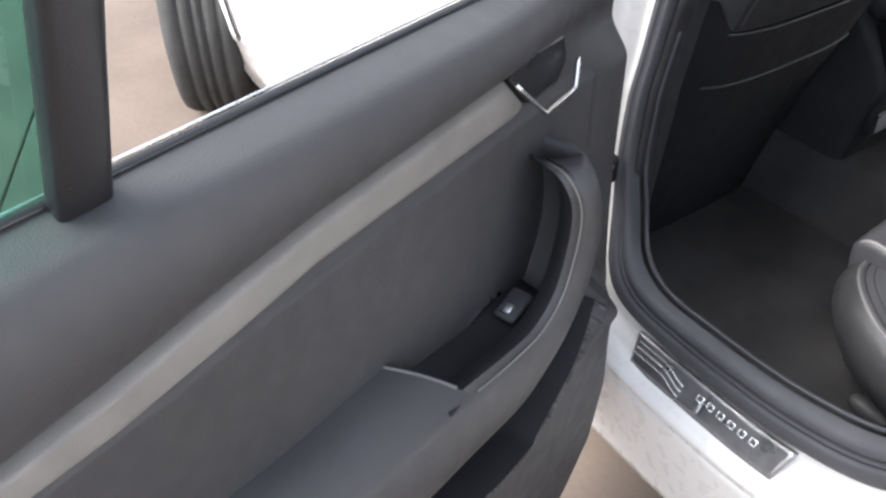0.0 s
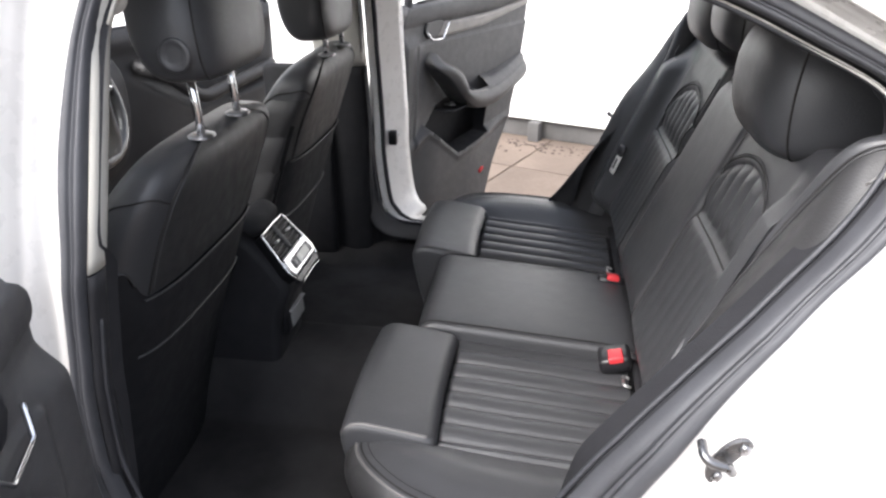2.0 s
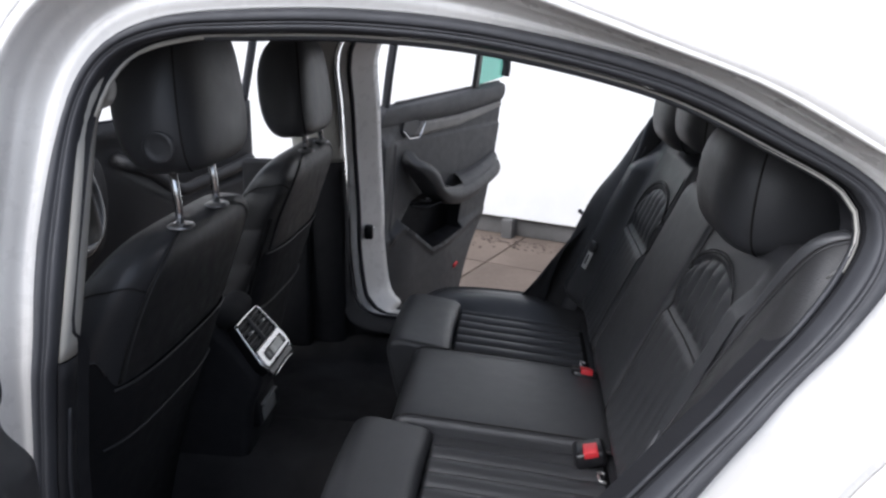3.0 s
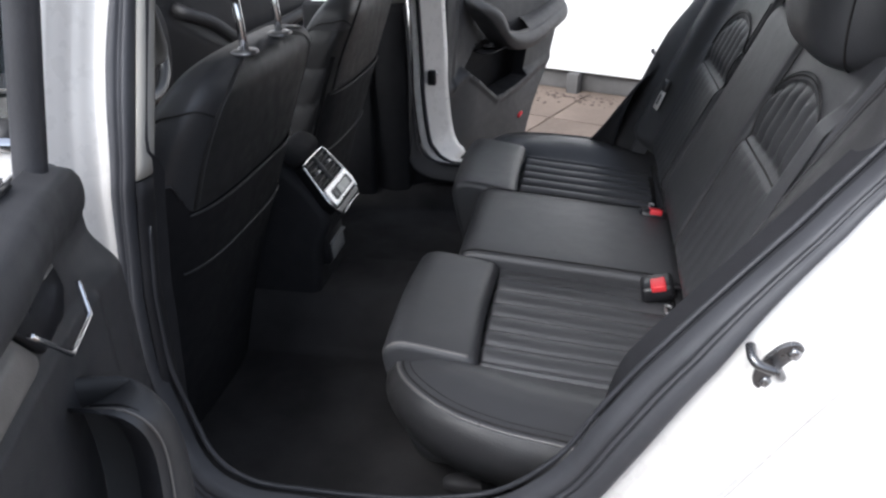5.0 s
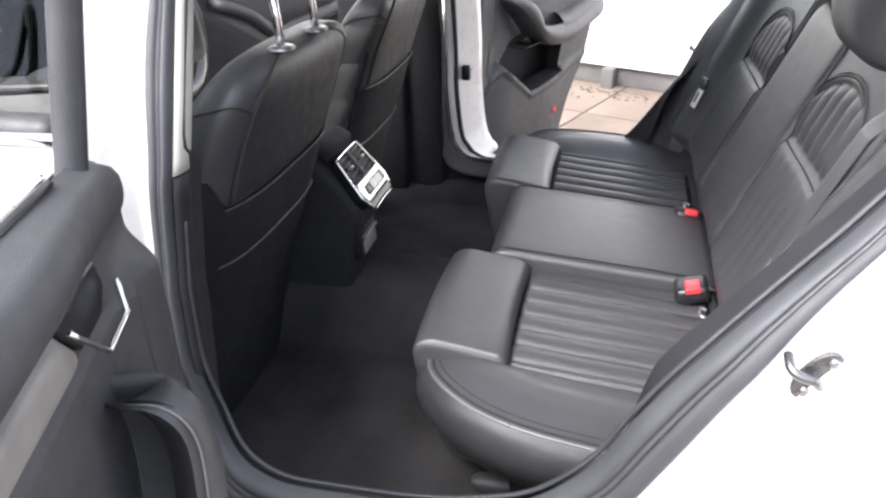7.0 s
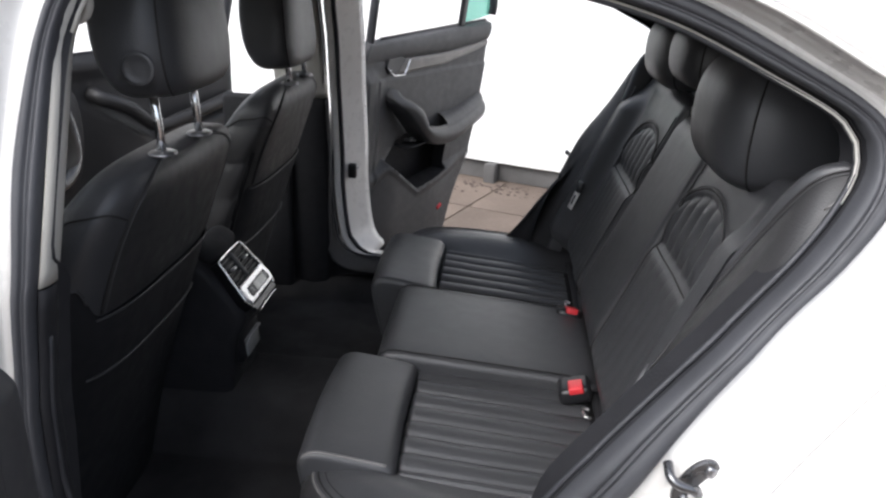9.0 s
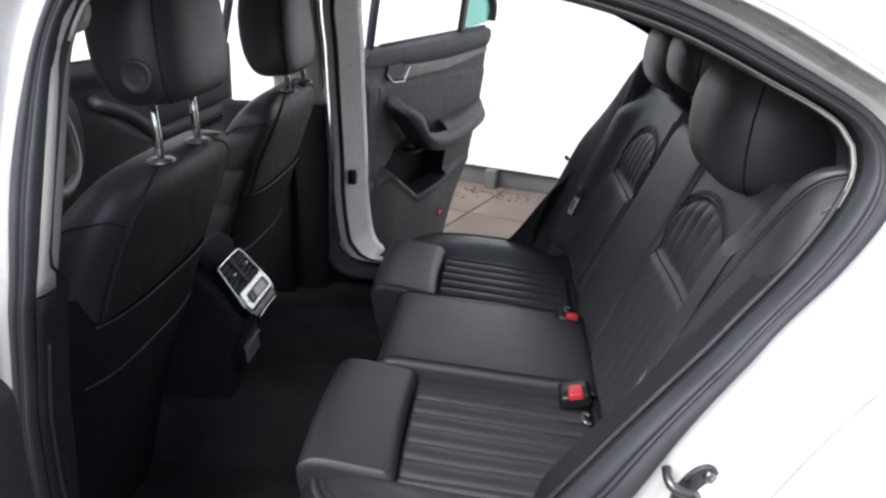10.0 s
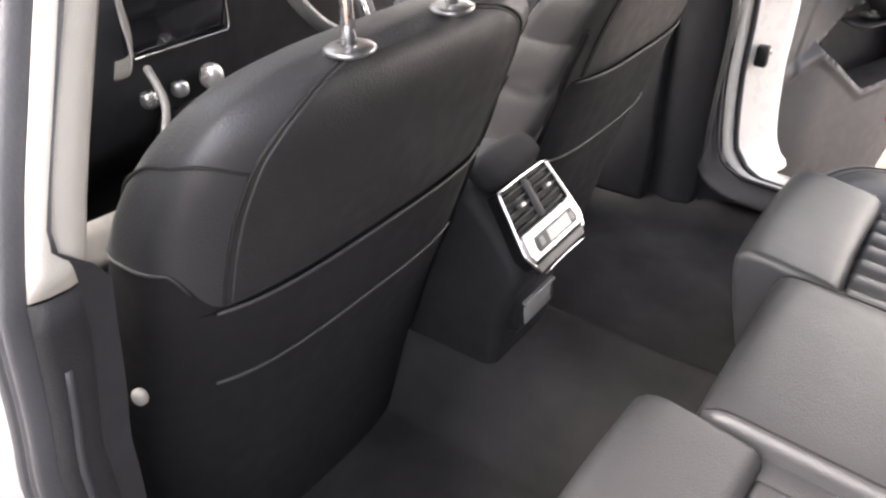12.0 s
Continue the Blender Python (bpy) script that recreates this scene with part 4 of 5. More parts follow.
# ---- front seats ----
def front_seat(y, inb, drop, group):
    """inb: the side of the seat next to the console; drop: how far its pocket and headrest sit lower."""
    st = thing("front_seat", "dark leather front seat with a map pocket on its back", "car seat", group, pose(0, y, 0))
    zs = [.315, .45, .60, .75, .85, .93, .985, 1.02, 1.045, 1.058]
    ws = [.225, .235, .245, .252, .254, .252, .243, .224, .188, .13]
    xr = [-.440, -.415, -.376, -.327, -.295, -.268, -.251, -.244, -.250, -.268]
    dp = [.15, .15, .15, .145, .14, .13, .115, .098, .070, .034]
    tab = spline(list(zip(zs, ws, xr, dp)), 240)
    def shell(u, v):
        z = lerp(u, [0, 0.6, 1], [.315, .90, 1.058])
        w, x0, d = lerp(z, tab[:, 0], tab[:, 1]), lerp(z, tab[:, 0], tab[:, 2]), lerp(z, tab[:, 0], tab[:, 3])
        a = 2 * math.pi * v
        n = 3.4
        if math.sin(a) * inb > 0:
            # the inner flank is squarer than the outer one
            n = 4.4
            w *= 1.025 + 0.08 * smoothstep(0.98, 1.045, z)
        c = math.copysign(abs(math.cos(a)) ** (2 / n), math.cos(a))
        q = math.copysign(abs(math.sin(a)) ** (2 / n), math.sin(a))
        yy = w * q
        xx = x0 - d / 2 + d / 2 * c
        side = abs(q) ** 3
        xx -= 0.014 * side * smoothstep(1.05, 0.9, z)
        if q * inb > 0:
            # stitched pads down the inner flank
            cushion = abs(math.sin(math.pi * (z - 0.655) / 0.083)) ** 0.45
            yy += inb * 0.010 * (cushion - 0.4) * smoothstep(0.80, 0.95, abs(q)) * smoothstep(1.0, 0.96, z) * smoothstep(0.60, 0.66, z)
        return (xx, yy, z)
    to_u = lambda z: lerp(z, [.315, .90, 1.058], [0, 0.6, 1])
    def split(v):
        c = abs(((v + 0.5) % 1.0) - 0.5)          # 0 at the rear, 0.5 at the front
        inner = ((v % 1.0) < 0.5) == (inb > 0)
        return to_u(0.842 + (0.060 * smoothstep(0.105, 0.19, c) - 0.02 * smoothstep(0.30, 0.45, c) if not inner else -0.17 * smoothstep(0.13, 0.20, c)))
    vv, ff = grid(lambda u, v: shell(split(v) + (1 - split(v)) * u, v), 60, 128, cv=True)
    ff.append(tuple(59 * 128 + k for k in range(128)))
    # inner flank is the same leather, darkened to paint its shade
    on_flank = [abs(sum(vv[n][1] for n in q) / len(q)) > 0.205 and sum(vv[n][1] for n in q) * inb > 0 and sum(vv[n][2] for n in q) / len(q) < 0.985 and len(q) == 4 for q in ff]
    mesh("backrest", vv, [q for q, k in zip(ff, on_flank) if not k], LEATHER, st, "dark leather backrest")
    mesh("inner_flank", vv, [q for q, k in zip(ff, on_flank) if k], VINYL_AND_SHADE, st, "leather flank with stitched pads, darkened for its shade")
    def lower(u, v):
        p = shell((split(v) + 0.01) * u, v)
        return (p[0] - 0.002 * math.cos(2 * math.pi * v), p[1] * 0.992, p[2])
    mesh("back_shell", *grid(lower, 50, 96, cv=True), LEATHER_DARK, st, "black lower back shell")
    for sg in (-1, 1):
        def on_back(z, y, sg=sg):
            w = lerp(z, tab[:, 0], tab[:, 1])
            q = min(abs(y) / w, 0.999)
            b = math.asin(q ** 1.7) / (2 * math.pi)
            return np.array(shell(to_u(z), b if sg > 0 else 1 - b))
        line = spline([(.845, .196), (.90, .198), (.95, .196), (.993, .186), (1.02, .163), (1.04, .126), (1.05, .088)], 50)
        pts = [on_back(z, y) for z, y in line]
        tube("back_seam", [p + np.array([0.0012, sg * 0.0008, 0.0008]) for p in pts], 0.0017, THREAD, st, "", 6)
        pts = [on_back(z, y - 0.008) for z, y in line]
        tube("back_piping", [p + np.array([0.0008, sg * 0.0005, 0.0005]) for p in pts], 0.0016, DIM, st, "grey piped edge", 6)
        sh = [np.array(shell(to_u(z), b if sg > 0 else 1 - b)) for z, b in spline([(.988, .112), (1.002, .16), (1.006, .21), (.998, .26), (.972, .31), (.94, .345)], 30)]
        tube("shoulder_seam", [p + np.array([0, sg * 0.001, 0.001]) for p in sh], 0.0016, THREAD, st, "", 6)
        hem = [np.array(shell(split(b) - 0.002, b)) for b in (np.linspace(0.15, 0.42, 24) if sg > 0 else 1 - np.linspace(0.15, 0.42, 24))]
        tube("shell_edge", [p + np.array([0, sg * 0.0012, 0]) for p in hem], 0.0016, DIM, st, "grey piped edge", 6)
    # the covered panel of the back, inside the seams
    seam_z, seam_y = [.845, .90, .95, .993, 1.02, 1.04, 1.05], [.196, .198, .196, .186, .163, .126, .088]
    def panel(u, v):
        z = 0.845 + 0.203 * u
        q = min(lerp(z, seam_z, seam_y) / lerp(z, tab[:, 0], tab[:, 1]), 0.999)
        b = math.asin(q ** 1.7) / (2 * math.pi) * (2 * v - 1)
        p = shell(to_u(z), b % 1.0)
        e = smoothstep(0, 0.04, min(v, 1 - v)) * smoothstep(0, 0.06, min(u, 1 - u))
        return (p[0] + 0.0016 * e, p[1], p[2] + 0.0008 * e)
    mesh("back_panel", *grid(panel, 36, 60), VINYL_AND_SHADE, st, "black vinyl panel on the back of the seat")
    # pocket panel, with a slack upper edge
    def pocket(u, v):
        z = 0.330 + 0.508 * u
        b = (v - 0.5) * 0.30
        p = np.array(shell(to_u(z), b % 1.0))
        slack = 0.003 * smoothstep(0.55, 1, u) * (1 - (2 * v - 1) ** 2) + 0.002
        e = smoothstep(0, 0.25, min(v, 1 - v)) * smoothstep(0, 0.25, u)
        return (p[0] + slack * e - 0.001 * (1 - e), p[1], p[2])
    vv, ff = grid(pocket, 30, 40)
    pk = mesh("map_pocket", vv, ff, LEATHER_DARK, st, "black map pocket")
    tube("pocket_edge", [(pocket(1.0, v)[0] + 0.001, pocket(1.0, v)[1], pocket(1.0, v)[2]) for v in np.linspace(0.10, 0.90, 30)], 0.0020, DIM, pk, "piped pocket edge", 6)
    tube("elastic_band", [(pocket(0.775 - drop / 0.508, v)[0] + 0.004, pocket(0.775, v)[1], 0.735 - drop - 0.008 * math.sin(math.pi * v)) for v in np.linspace(0.12, 0.80, 30)], 0.0022, DIM, pk, "grey elastic band", 6)
    # deep black tube between the back panel and the inner flank, and the seams across the flank
    fold = [np.array(shell(to_u(z), b if inb > 0 else 1 - b)) for z, b in zip(np.linspace(0.93, 0.50, 40), np.interp(np.linspace(0.93, 0.50, 40), [0.5, 0.66, 0.9, 1.0], [0.150, 0.152, 0.158, 0.165]))]
    tube("flank_tube", [p + np.array([-0.002, -inb * 0.001, 0]) for p in fold], 0.007, DEEP, st, "dark fold beside the back panel", 8)
    for z in (0.904, 0.821, 0.738):
        tube("flank_seam", [np.array(shell(to_u(z), b if inb > 0 else 1 - b)) + np.array([0, inb * 0.0008, 0]) for b in np.linspace(0.18, 0.34, 16)], 0.0022, THREAD, st, "", 6)
    # seat base
    prof = spline([(-.53, .40), (-.53, .52), (-.54, .555), (-.58, .565), (-.72, .585), (-.78, .57), (-.79, .52), (-.76, .44), (-.5, .40)], 48, True)
    mesh("cushion", *pad_data(prof, -0.25, 0.25, 0.04), LEATHER, st, "dark leather cushion")
    rbox("seat_frame", (0.26, 0.44, 0.08), (-0.66, 0, 0.365), LINING_AND_SHADE, st, "black seat rails", 0.015)
    # headrest
    for k in (-0.073, 0.073):
        sl = blob("stem_collar", (0.040, 0.046, 0.010), (-0.256, k, 1.057), STEEL, st, "satin steel stem collar", 2.4, nu=10, nv=20)
        tube("stem", [(-0.256, k, 1.05), (-0.259, k, 1.10), (-0.266, k, 1.17)], 0.0065, CHROME, st, "chrome stem", 12)
    hp = pose(-0.262 - 0.6 * drop, 0, 1.258 - 1.15 * drop, 0, -6, 0)
    def head(u, v):
        a, b = math.pi * (u - 0.5), 2 * math.pi * v
        pw = lambda q, e: math.copysign(abs(q) ** e, q)
        z = pw(math.sin(a), 0.5 if a < 0 else 0.68)
        c = abs(math.cos(a)) ** (0.36 if a < 0 else 0.56)
        wy = 0.150 - 0.022 * smoothstep(-0.6, 1.0, z)
        x = 0.058 * c * pw(math.cos(b), 0.62)
        y = wy * c * pw(math.sin(b), 0.5)
        k = y / 0.15
        # the front bulges at mid height, the rear face is nearly flat
        return hp @ Vector((x - 0.018 * (1 - z * z) * (x < 0) - 0.008 * k * k * (x > 0), y, 0.118 * z))
    vv, ff = grid(head, 44, 64, cv=True)
    hr = mesh("headrest", vv, ff, LEATHER, st, "dark leather headrest")
    for q in (0.145, 0.855):
        tube("headrest_seam", [Vector(head(u, q)) + Vector((0.0005, math.copysign(0.0005, 0.5 - q), 0)) for u in np.linspace(0.1, 0.93, 34)], 0.0015, THREAD, hr, "", 6)
    btn = pose(-0.246 - 0.6 * drop, -inb * 0.1465, 1.190 - 1.15 * drop, 0, 0, 0)
    rings = [(0.0235, 0.0), (0.0235, 0.003), (0.021, 0.0048), (0.017, 0.0040), (0.015, 0.0025), (0.008, 0.0022), (0.0, 0.0022)]
    mesh("tilt_button", *grid(lambda u, v: btn @ Vector((rings[int(round(v * 6))][0] * math.cos(6.2831853 * u), -inb * rings[int(round(v * 6))][1], rings[int(round(v * 6))][0] * math.sin(6.2831853 * u))), 28, 7, cu=True), LEATHER, hr, "round dark tilt button")
    return st


front_seat(-0.355, 1, 0.0, "front seats")
front_seat(0.358, -1, 0.045, "front seats")

# ---- centre console with rear air vents ----
console = thing("centre_console", "black centre console with rear air vents in a silver frame", "console")
prof = spline([(-.372, .742), (-.340, .722), (-.290, .668), (-.268, .632), (-.268, .605), (-.290, .55), (-.30, .44), (-.33, .36), (-.55, .36), (-.75, .40), (-.80, .60), (-.70, .66), (-.55, .71), (-.45, .735)], 64, True)
mesh("console_body", *pad_data(prof, -0.092, 0.092, 0.02), LINING_AND_SHADE, console, "black console body")
armr = blob("armrest", (0.30, 0.16, 0.06), (-0.60, 0, 0.735), LEATHER_DARK, console, "dark leather armrest lid", 4)
vp = pose(-0.2835, -0.004, 0.690, 0, 0, 0) @ Matrix.Rotation(radians(52), 4, 'Y') @ Matrix.Rotation(radians(90), 4, 'Z')
# in the panel's own plane: x across the car, y up the panel, z out of it
edge_w = lambda h: lerp(h, [-0.060, -0.036, -0.008, 0.060], [0.071, 0.0815, 0.0775, 0.0665])
vent = plate("vent_panel", [(edge_w(h), h) for h in np.linspace(-0.058, 0.060, 12)] + [(-edge_w(h), h) for h in np.linspace(0.060, -0.058, 12)], 0.020, DEEP, console, "air vent panel in a silver frame", vp @ pose(0, 0, -0.022), 0.002)
def vbox(nm, sx, sy, sz, x, y, z, mat, label="", bevel=0.002, rx=0, ry=0):
    ob = rbox(nm, (sx, sy, sz), (0, 0, 0), mat, vent, label, bevel, 2)
    ob.data.transform(vp @ pose(x, y, z, rx, ry, 0))
    return ob
def vtube(nm, pts, r, mat, label=""):
    return tube(nm, [vp @ Vector(p) for p in pts], r, mat, vent, label, 8)
vtube("frame_top", [(x, 0.0605 + 0.0015 * (1 - (x / 0.066) ** 2), 0.002) for x in np.linspace(-0.066, 0.066, 14)], 0.0026, CHROME, "bright frame edge")
for sx in (-1, 1):
    vtube("frame_side", [(sx * (edge_w(h) - 0.0008), h, 0.001) for h in np.linspace(-0.060, 0.060, 26)], 0.0036 if sx > 0 else 0.0026, CHROME, "bright frame edge")
strip_out = [(edge_w(h) - 0.0035, h) for h in np.linspace(-0.051, -0.007, 8)] + [(-edge_w(h) + 0.0035, h) for h in np.linspace(-0.007, -0.051, 8)]
plate("control_strip", strip_out, 0.010, SATIN, vent, "silver control strip", vp @ pose(0, 0, -0.003), 0.003)
plate("display_recess", [(-0.052, -0.043), (0.058, -0.043), (0.062, -0.036), (0.058, -0.019), (-0.052, -0.019), (-0.056, -0.036)], 0.003, PLASTIC, vent, "grey control window", vp @ pose(0, 0, 0.0055), 0.001)
plate("display", [(-0.022, -0.040), (0.040, -0.040), (0.042, -0.022), (-0.020, -0.022)], 0.002, DISPLAY, vent, "pale climate display", vp @ pose(0, 0, 0.0078), 0.0006)
for sx in (-0.040, 0.048):
    vbox("control_key", 0.012, 0.012, 0.003, sx, -0.031, 0.0085, FLAP, "small grey key", 0.001)
plate("lower_edge", [(-0.068, -0.070), (0.068, -0.070), (0.073, -0.054), (-0.073, -0.054)], 0.012, BLACK, vent, "gloss black lower edge", vp @ pose(0, 0, -0.010), 0.003)
vtube("lower_chrome_line", [(x, -0.0725 - 0.002 * (x / 0.06) ** 2, -0.001) for x in np.linspace(-0.056, 0.066, 12)], 0.0013, CHROME, "thin chrome line")
vbox("vent_divider", 0.013, 0.064, 0.012, 0, 0.027, -0.001, PLASTIC, "grey divider", 0.004)
for sx in (-0.037, 0.037):
    for k in range(5):
        h = 0.003 + 0.0125 * k
        vbox("slat", 0.056, 0.0026, 0.013, sx, h, -0.004, BLACK, "", 0.001, 28)
    for k in range(3):
        vbox("vane", 0.0022, 0.060, 0.006, sx - 0.018 + 0.018 * k, 0.027, -0.0085, BLACK, "", 0.0008)
    vbox("slat_tab", 0.012, 0.0055, 0.012, sx, 0.028, 0.004, SATIN, "bright slat tab", 0.002)
# ledge above the vents and the socket below them
blob("vent_hood", (0.06, 0.15, 0.045), (-0.352, 0.0, 0.752), LEATHER_DARK, console, "black hood over the vents", 3.0, (0, 30, 0), 14, 24)
rbox("socket_recess", (0.020, 0.120, 0.072), (-0.292, 0.0, 0.535), BLACK, console, "black socket recess", 0.005, 2, (0, -6, 0))
rbox("socket_flap", (0.006, 0.082, 0.034), (-0.281, 0.004, 0.521), FLAP, console, "grey metal socket flap", 0.003, 2, (0, -6, 0))
rbox("socket_lip", (0.010, 0.090, 0.006), (-0.279, 0.004, 0.546), FLAP, console, "thin grey lip over the socket", 0.002, 2, (0, -6, 0))
# selector and climate knobs
lever = thing("gear_selector", "chrome topped gear selector on the console", "gear lever", "", pose(-0.944, -0.037, 0.70))
blob("knob", (0.042, 0.036, 0.048), (0, 0, 0.060), SATIN, lever, "satin metal knob", 2.6, nu=14, nv=20)
tube("stick", [(0, 0, -0.06), (0, 0, 0.05)], 0.012, BLACK, lever, "black stick", 10)
rbox("gaiter", (0.12, 0.10, 0.05), (0, 0, -0.08), LEATHER, lever, "leather gaiter", 0.02, 3, (0, 0, 0), 0.6)

# ---- dashboard ----
dash = thing("dashboard", "black dashboard across the front of the cabin", "dashboard")
prof = spline([(-1.06, .62), (-1.02, .72), (-1.01, .84), (-1.03, .93), (-1.10, .985), (-1.25, 1.0), (-1.46, 1.0), (-1.47, .60), (-1.2, .52)], 60, True)
mesh("dash_body", *pad_data(prof, -0.73, 0.73, 0.03), LINING_AND_SHADE, dash, "black soft plastic dashboard")
rbox("console_riser", (0.30, 0.22, 0.36), (-0.98, 0, 0.52), BLACK, dash, "black console riser", 0.03, 3, (0, -14, 0))
scr = rbox("touch_screen", (0.02, 0.215, 0.135), (-1.000, -0.050, 0.880), SCREEN, dash, "dark touch screen", 0.008, 3, (0, 8, 0))
tube("screen_rim", [(-0.992, -0.050 + 0.106 * a, 0.880 + 0.066 * b) for a, b in ((-1, -.9), (-.95, -1), (.95, -1), (1, -.9), (1, .9), (.95, 1), (-.95, 1), (-1, .9))], 0.0022, CHROME, scr, "chrome rim", 6, True)
for k in range(3):
    blob("climate_knob", (0.03, 0.032, 0.032), (-1.000, -0.135 + 0.066 * k, 0.735), SATIN, dash, "silver climate knob", 2.6, nu=12, nv=18)
tube("console_trim", spline([(-0.80, -0.262, 0.742), (-0.86, -0.20, 0.78), (-0.95, -0.16, 0.81)], 16), 0.007, PLASTIC, dash, "grey trim line", 8)
wheel_t = thing("steering_wheel", "black leather steering wheel with a bright hub badge", "steering wheel", "", pose(-0.967, 0.352, 0.915, 0, -24, 0))
tube("rim", [(0, 0.185 * math.cos(a), 0.185 * math.sin(a)) for a in np.linspace(0, 2 * math.pi, 65)[:-1]], 0.0165, GLOSS, wheel_t, "smooth black leather rim", 12, True)
blob("hub", (0.06, 0.17, 0.13), (-0.01, 0, -0.01), VINYL_AND_SHADE, wheel_t, "black hub", 3)
blob("hub_badge", (0.012, 0.052, 0.052), (0.024, 0, 0.0), CHROME, wheel_t, "round chrome badge", 2.2, nu=10, nv=20)
for a in (180, 0, 270):
    ca, sa = math.cos(radians(a)), math.sin(radians(a))
    rbox("spoke", (0.022, 0.12 if a != 270 else 0.05, 0.04 if a != 270 else 0.12), (0, 0.125 * ca, 0.125 * sa), VINYL_AND_SHADE, wheel_t, "black spoke", 0.008)
    tube("spoke_trim", [(0.013, 0.08 * ca + 0.012 * sa, 0.08 * sa - 0.012), (0.013, 0.165 * ca + 0.012 * sa, 0.165 * sa - 0.012)], 0.007, CHROME, wheel_t, "chrome spoke trim", 8)
tube("column", [(-0.02, 0, 0), (-0.20, 0, 0)], 0.045, BLACK, wheel_t, "black column shroud", 14)


# ---- rear doors ----
def rear_door(s, angle, label, hx=-0.24, hy=0.80, lift=0.0):
    """Local x runs from the hinge to the free end, y into the car on s = -1 (out of it on +1), z up."""
    a = radians(angle)
    # columns: along the door, its left normal, up
    m = Matrix(((math.cos(a), -s * math.sin(a), 0, hx), (s * math.sin(a), math.cos(a), 0, s * hy), (0, 0, 1, lift), (0, 0, 0, 1)))
    d = thing("rear_door", label, "car door", "rear doors", m)
    k = -s   # inner side is along k * y
    P = lambda u, dep, z: (u, k * dep, z)
    belt = lambda u: 1.066 + 0.045 * u
    def edge_h(z):   # hinge side edge of the lining
        return lerp(z, [.20, .24, .276, .34, .45, .57, .67, .80, .91, 1.0, 1.05, 1.09], [.25, .16, .10, .04, .022, .042, .063, .085, .092, .100, .118, .16])
    def edge_f(z):
        return lerp(z, [.20, .30, .43, .56, .70, .80, .95, 1.10, 1.2], [.50, .58, .67, .79, .85, .885, .93, .955, .94])
    # outer shell of the door
    def shell(u, v):
        z = 0.205 + (belt(0.4) - 0.205) * v
        x0, x1 = edge_h(z) - 0.028, edge_f(z) + 0.03
        return P(x0 + (x1 - x0) * u, -0.066 - 0.07 * math.sin(math.pi * min(v * 0.98 + 0.02, 1)) ** 0.6, min(z, belt(x0 + (x1 - x0) * u) - 0.012))
    vv, ff = grid(shell, 30, 24)
    solid(mesh("outer_skin", vv, ff, PAINT, d, "white painted outer skin"), 0.003, 0)
    def flange(u, v):
        z = 0.205 + (belt(0.0) - 0.03 - 0.205) * u
        return P(edge_h(z) - 0.028 + 0.024 * v, -0.105 + 0.048 * v, z)
    vv, ff = grid(flange, 120, 5)
    solid(mesh("hinge_edge", vv, ff, BLACK, d, "black hinge edge"), 0.002, 0)
    # lining: a moulded card with a padded top roll, a proud lower panel and a sunk map pocket
    crease = [(0.02, 0.60), (0.12, 0.625), (0.20, 0.662), (0.28, 0.605), (0.365, 0.545), (0.60, 0.568), (1.0, 0.63)]
    if s < 0:
        crease[0], crease[1], crease[2] = (0.02, 0.53), (0.12, 0.575), (0.20, 0.648)
    mouth = [(0.207, 0.664), (0.28, 0.715), (0.36, 0.732), (0.46, 0.71), (0.58, 0.70), (0.630, 0.670), (0.602, 0.574), (0.368, 0.552), (0.285, 0.610)]
    if s > 0:
        mouth[1:6] = [(0.28, 0.735), (0.36, 0.755), (0.46, 0.735), (0.58, 0.722), (0.632, 0.68)]
    mo = spline([q for i in range(9) for q in (tuple(np.array(mouth[i]) * 0.9 + np.array(mouth[i - 1]) * 0.1), mouth[i], tuple(np.array(mouth[i]) * 0.9 + np.array(mouth[(i + 1) % 9]) * 0.1))], 90, True)
    fine_mo = np.stack([np.interp(np.linspace(0, 90, 900, endpoint=False), np.arange(91), np.append(mo[:, k2], mo[0, k2])) for k2 in (0, 1)], 1)
    cen = np.array([0.42, 0.635])
    ma = np.arctan2(mo[:, 1] - cen[1], mo[:, 0] - cen[0])
    order = np.argsort(ma)
    mr = np.hypot(mo[:, 0] - cen[0], mo[:, 1] - cen[1])
    def inside(x, z):
        q = math.atan2(z - cen[1], x - cen[0])
        return math.hypot(x - cen[0], z - cen[1]) - float(np.interp(q, ma[order], mr[order], period=2 * math.pi))
    cx, cz = [q[0] for q in crease], [q[1] for q in crease]
    strip_top = lambda u: lerp(u, [.31, .60, .70, .77, .84, .92], [1.006, 1.002, .994, .986, .982, .985] if s < 0 else [1.006, 1.008, 1.014, 1.02, 1.026, 1.034])
    strip_low = lambda u: lerp(u, [.31, .60, .68, .78, .92], [.958, .963, .955, .949, .955] if s < 0 else [.958, .966, .978, .990, 1.012])
    def depth(x, z):
        b = belt(x)
        st = strip_top(x)
        dep = -0.026
        if z > st:
            dep += (0.030 if s < 0 else 0.016) * (0.35 + 0.65 * smoothstep(0.06, 0.26, x - edge_h(z))) * math.sin(math.pi * min((z - st) / (b + 0.006 - st), 1)) ** 0.7
        dep -= 0.024 * smoothstep(b - 0.012, b, z)
        below = lerp(x, cx, cz) - z
        dep += (0.086 if s < 0 else 0.046) * smoothstep(-0.062 if s < 0 else -0.026, -0.002, below) * smoothstep(0.0, 0.13 if s < 0 else 0.20, x - edge_h(z)) * (1 - 0.9 * smoothstep(0.42, 0.78, x))
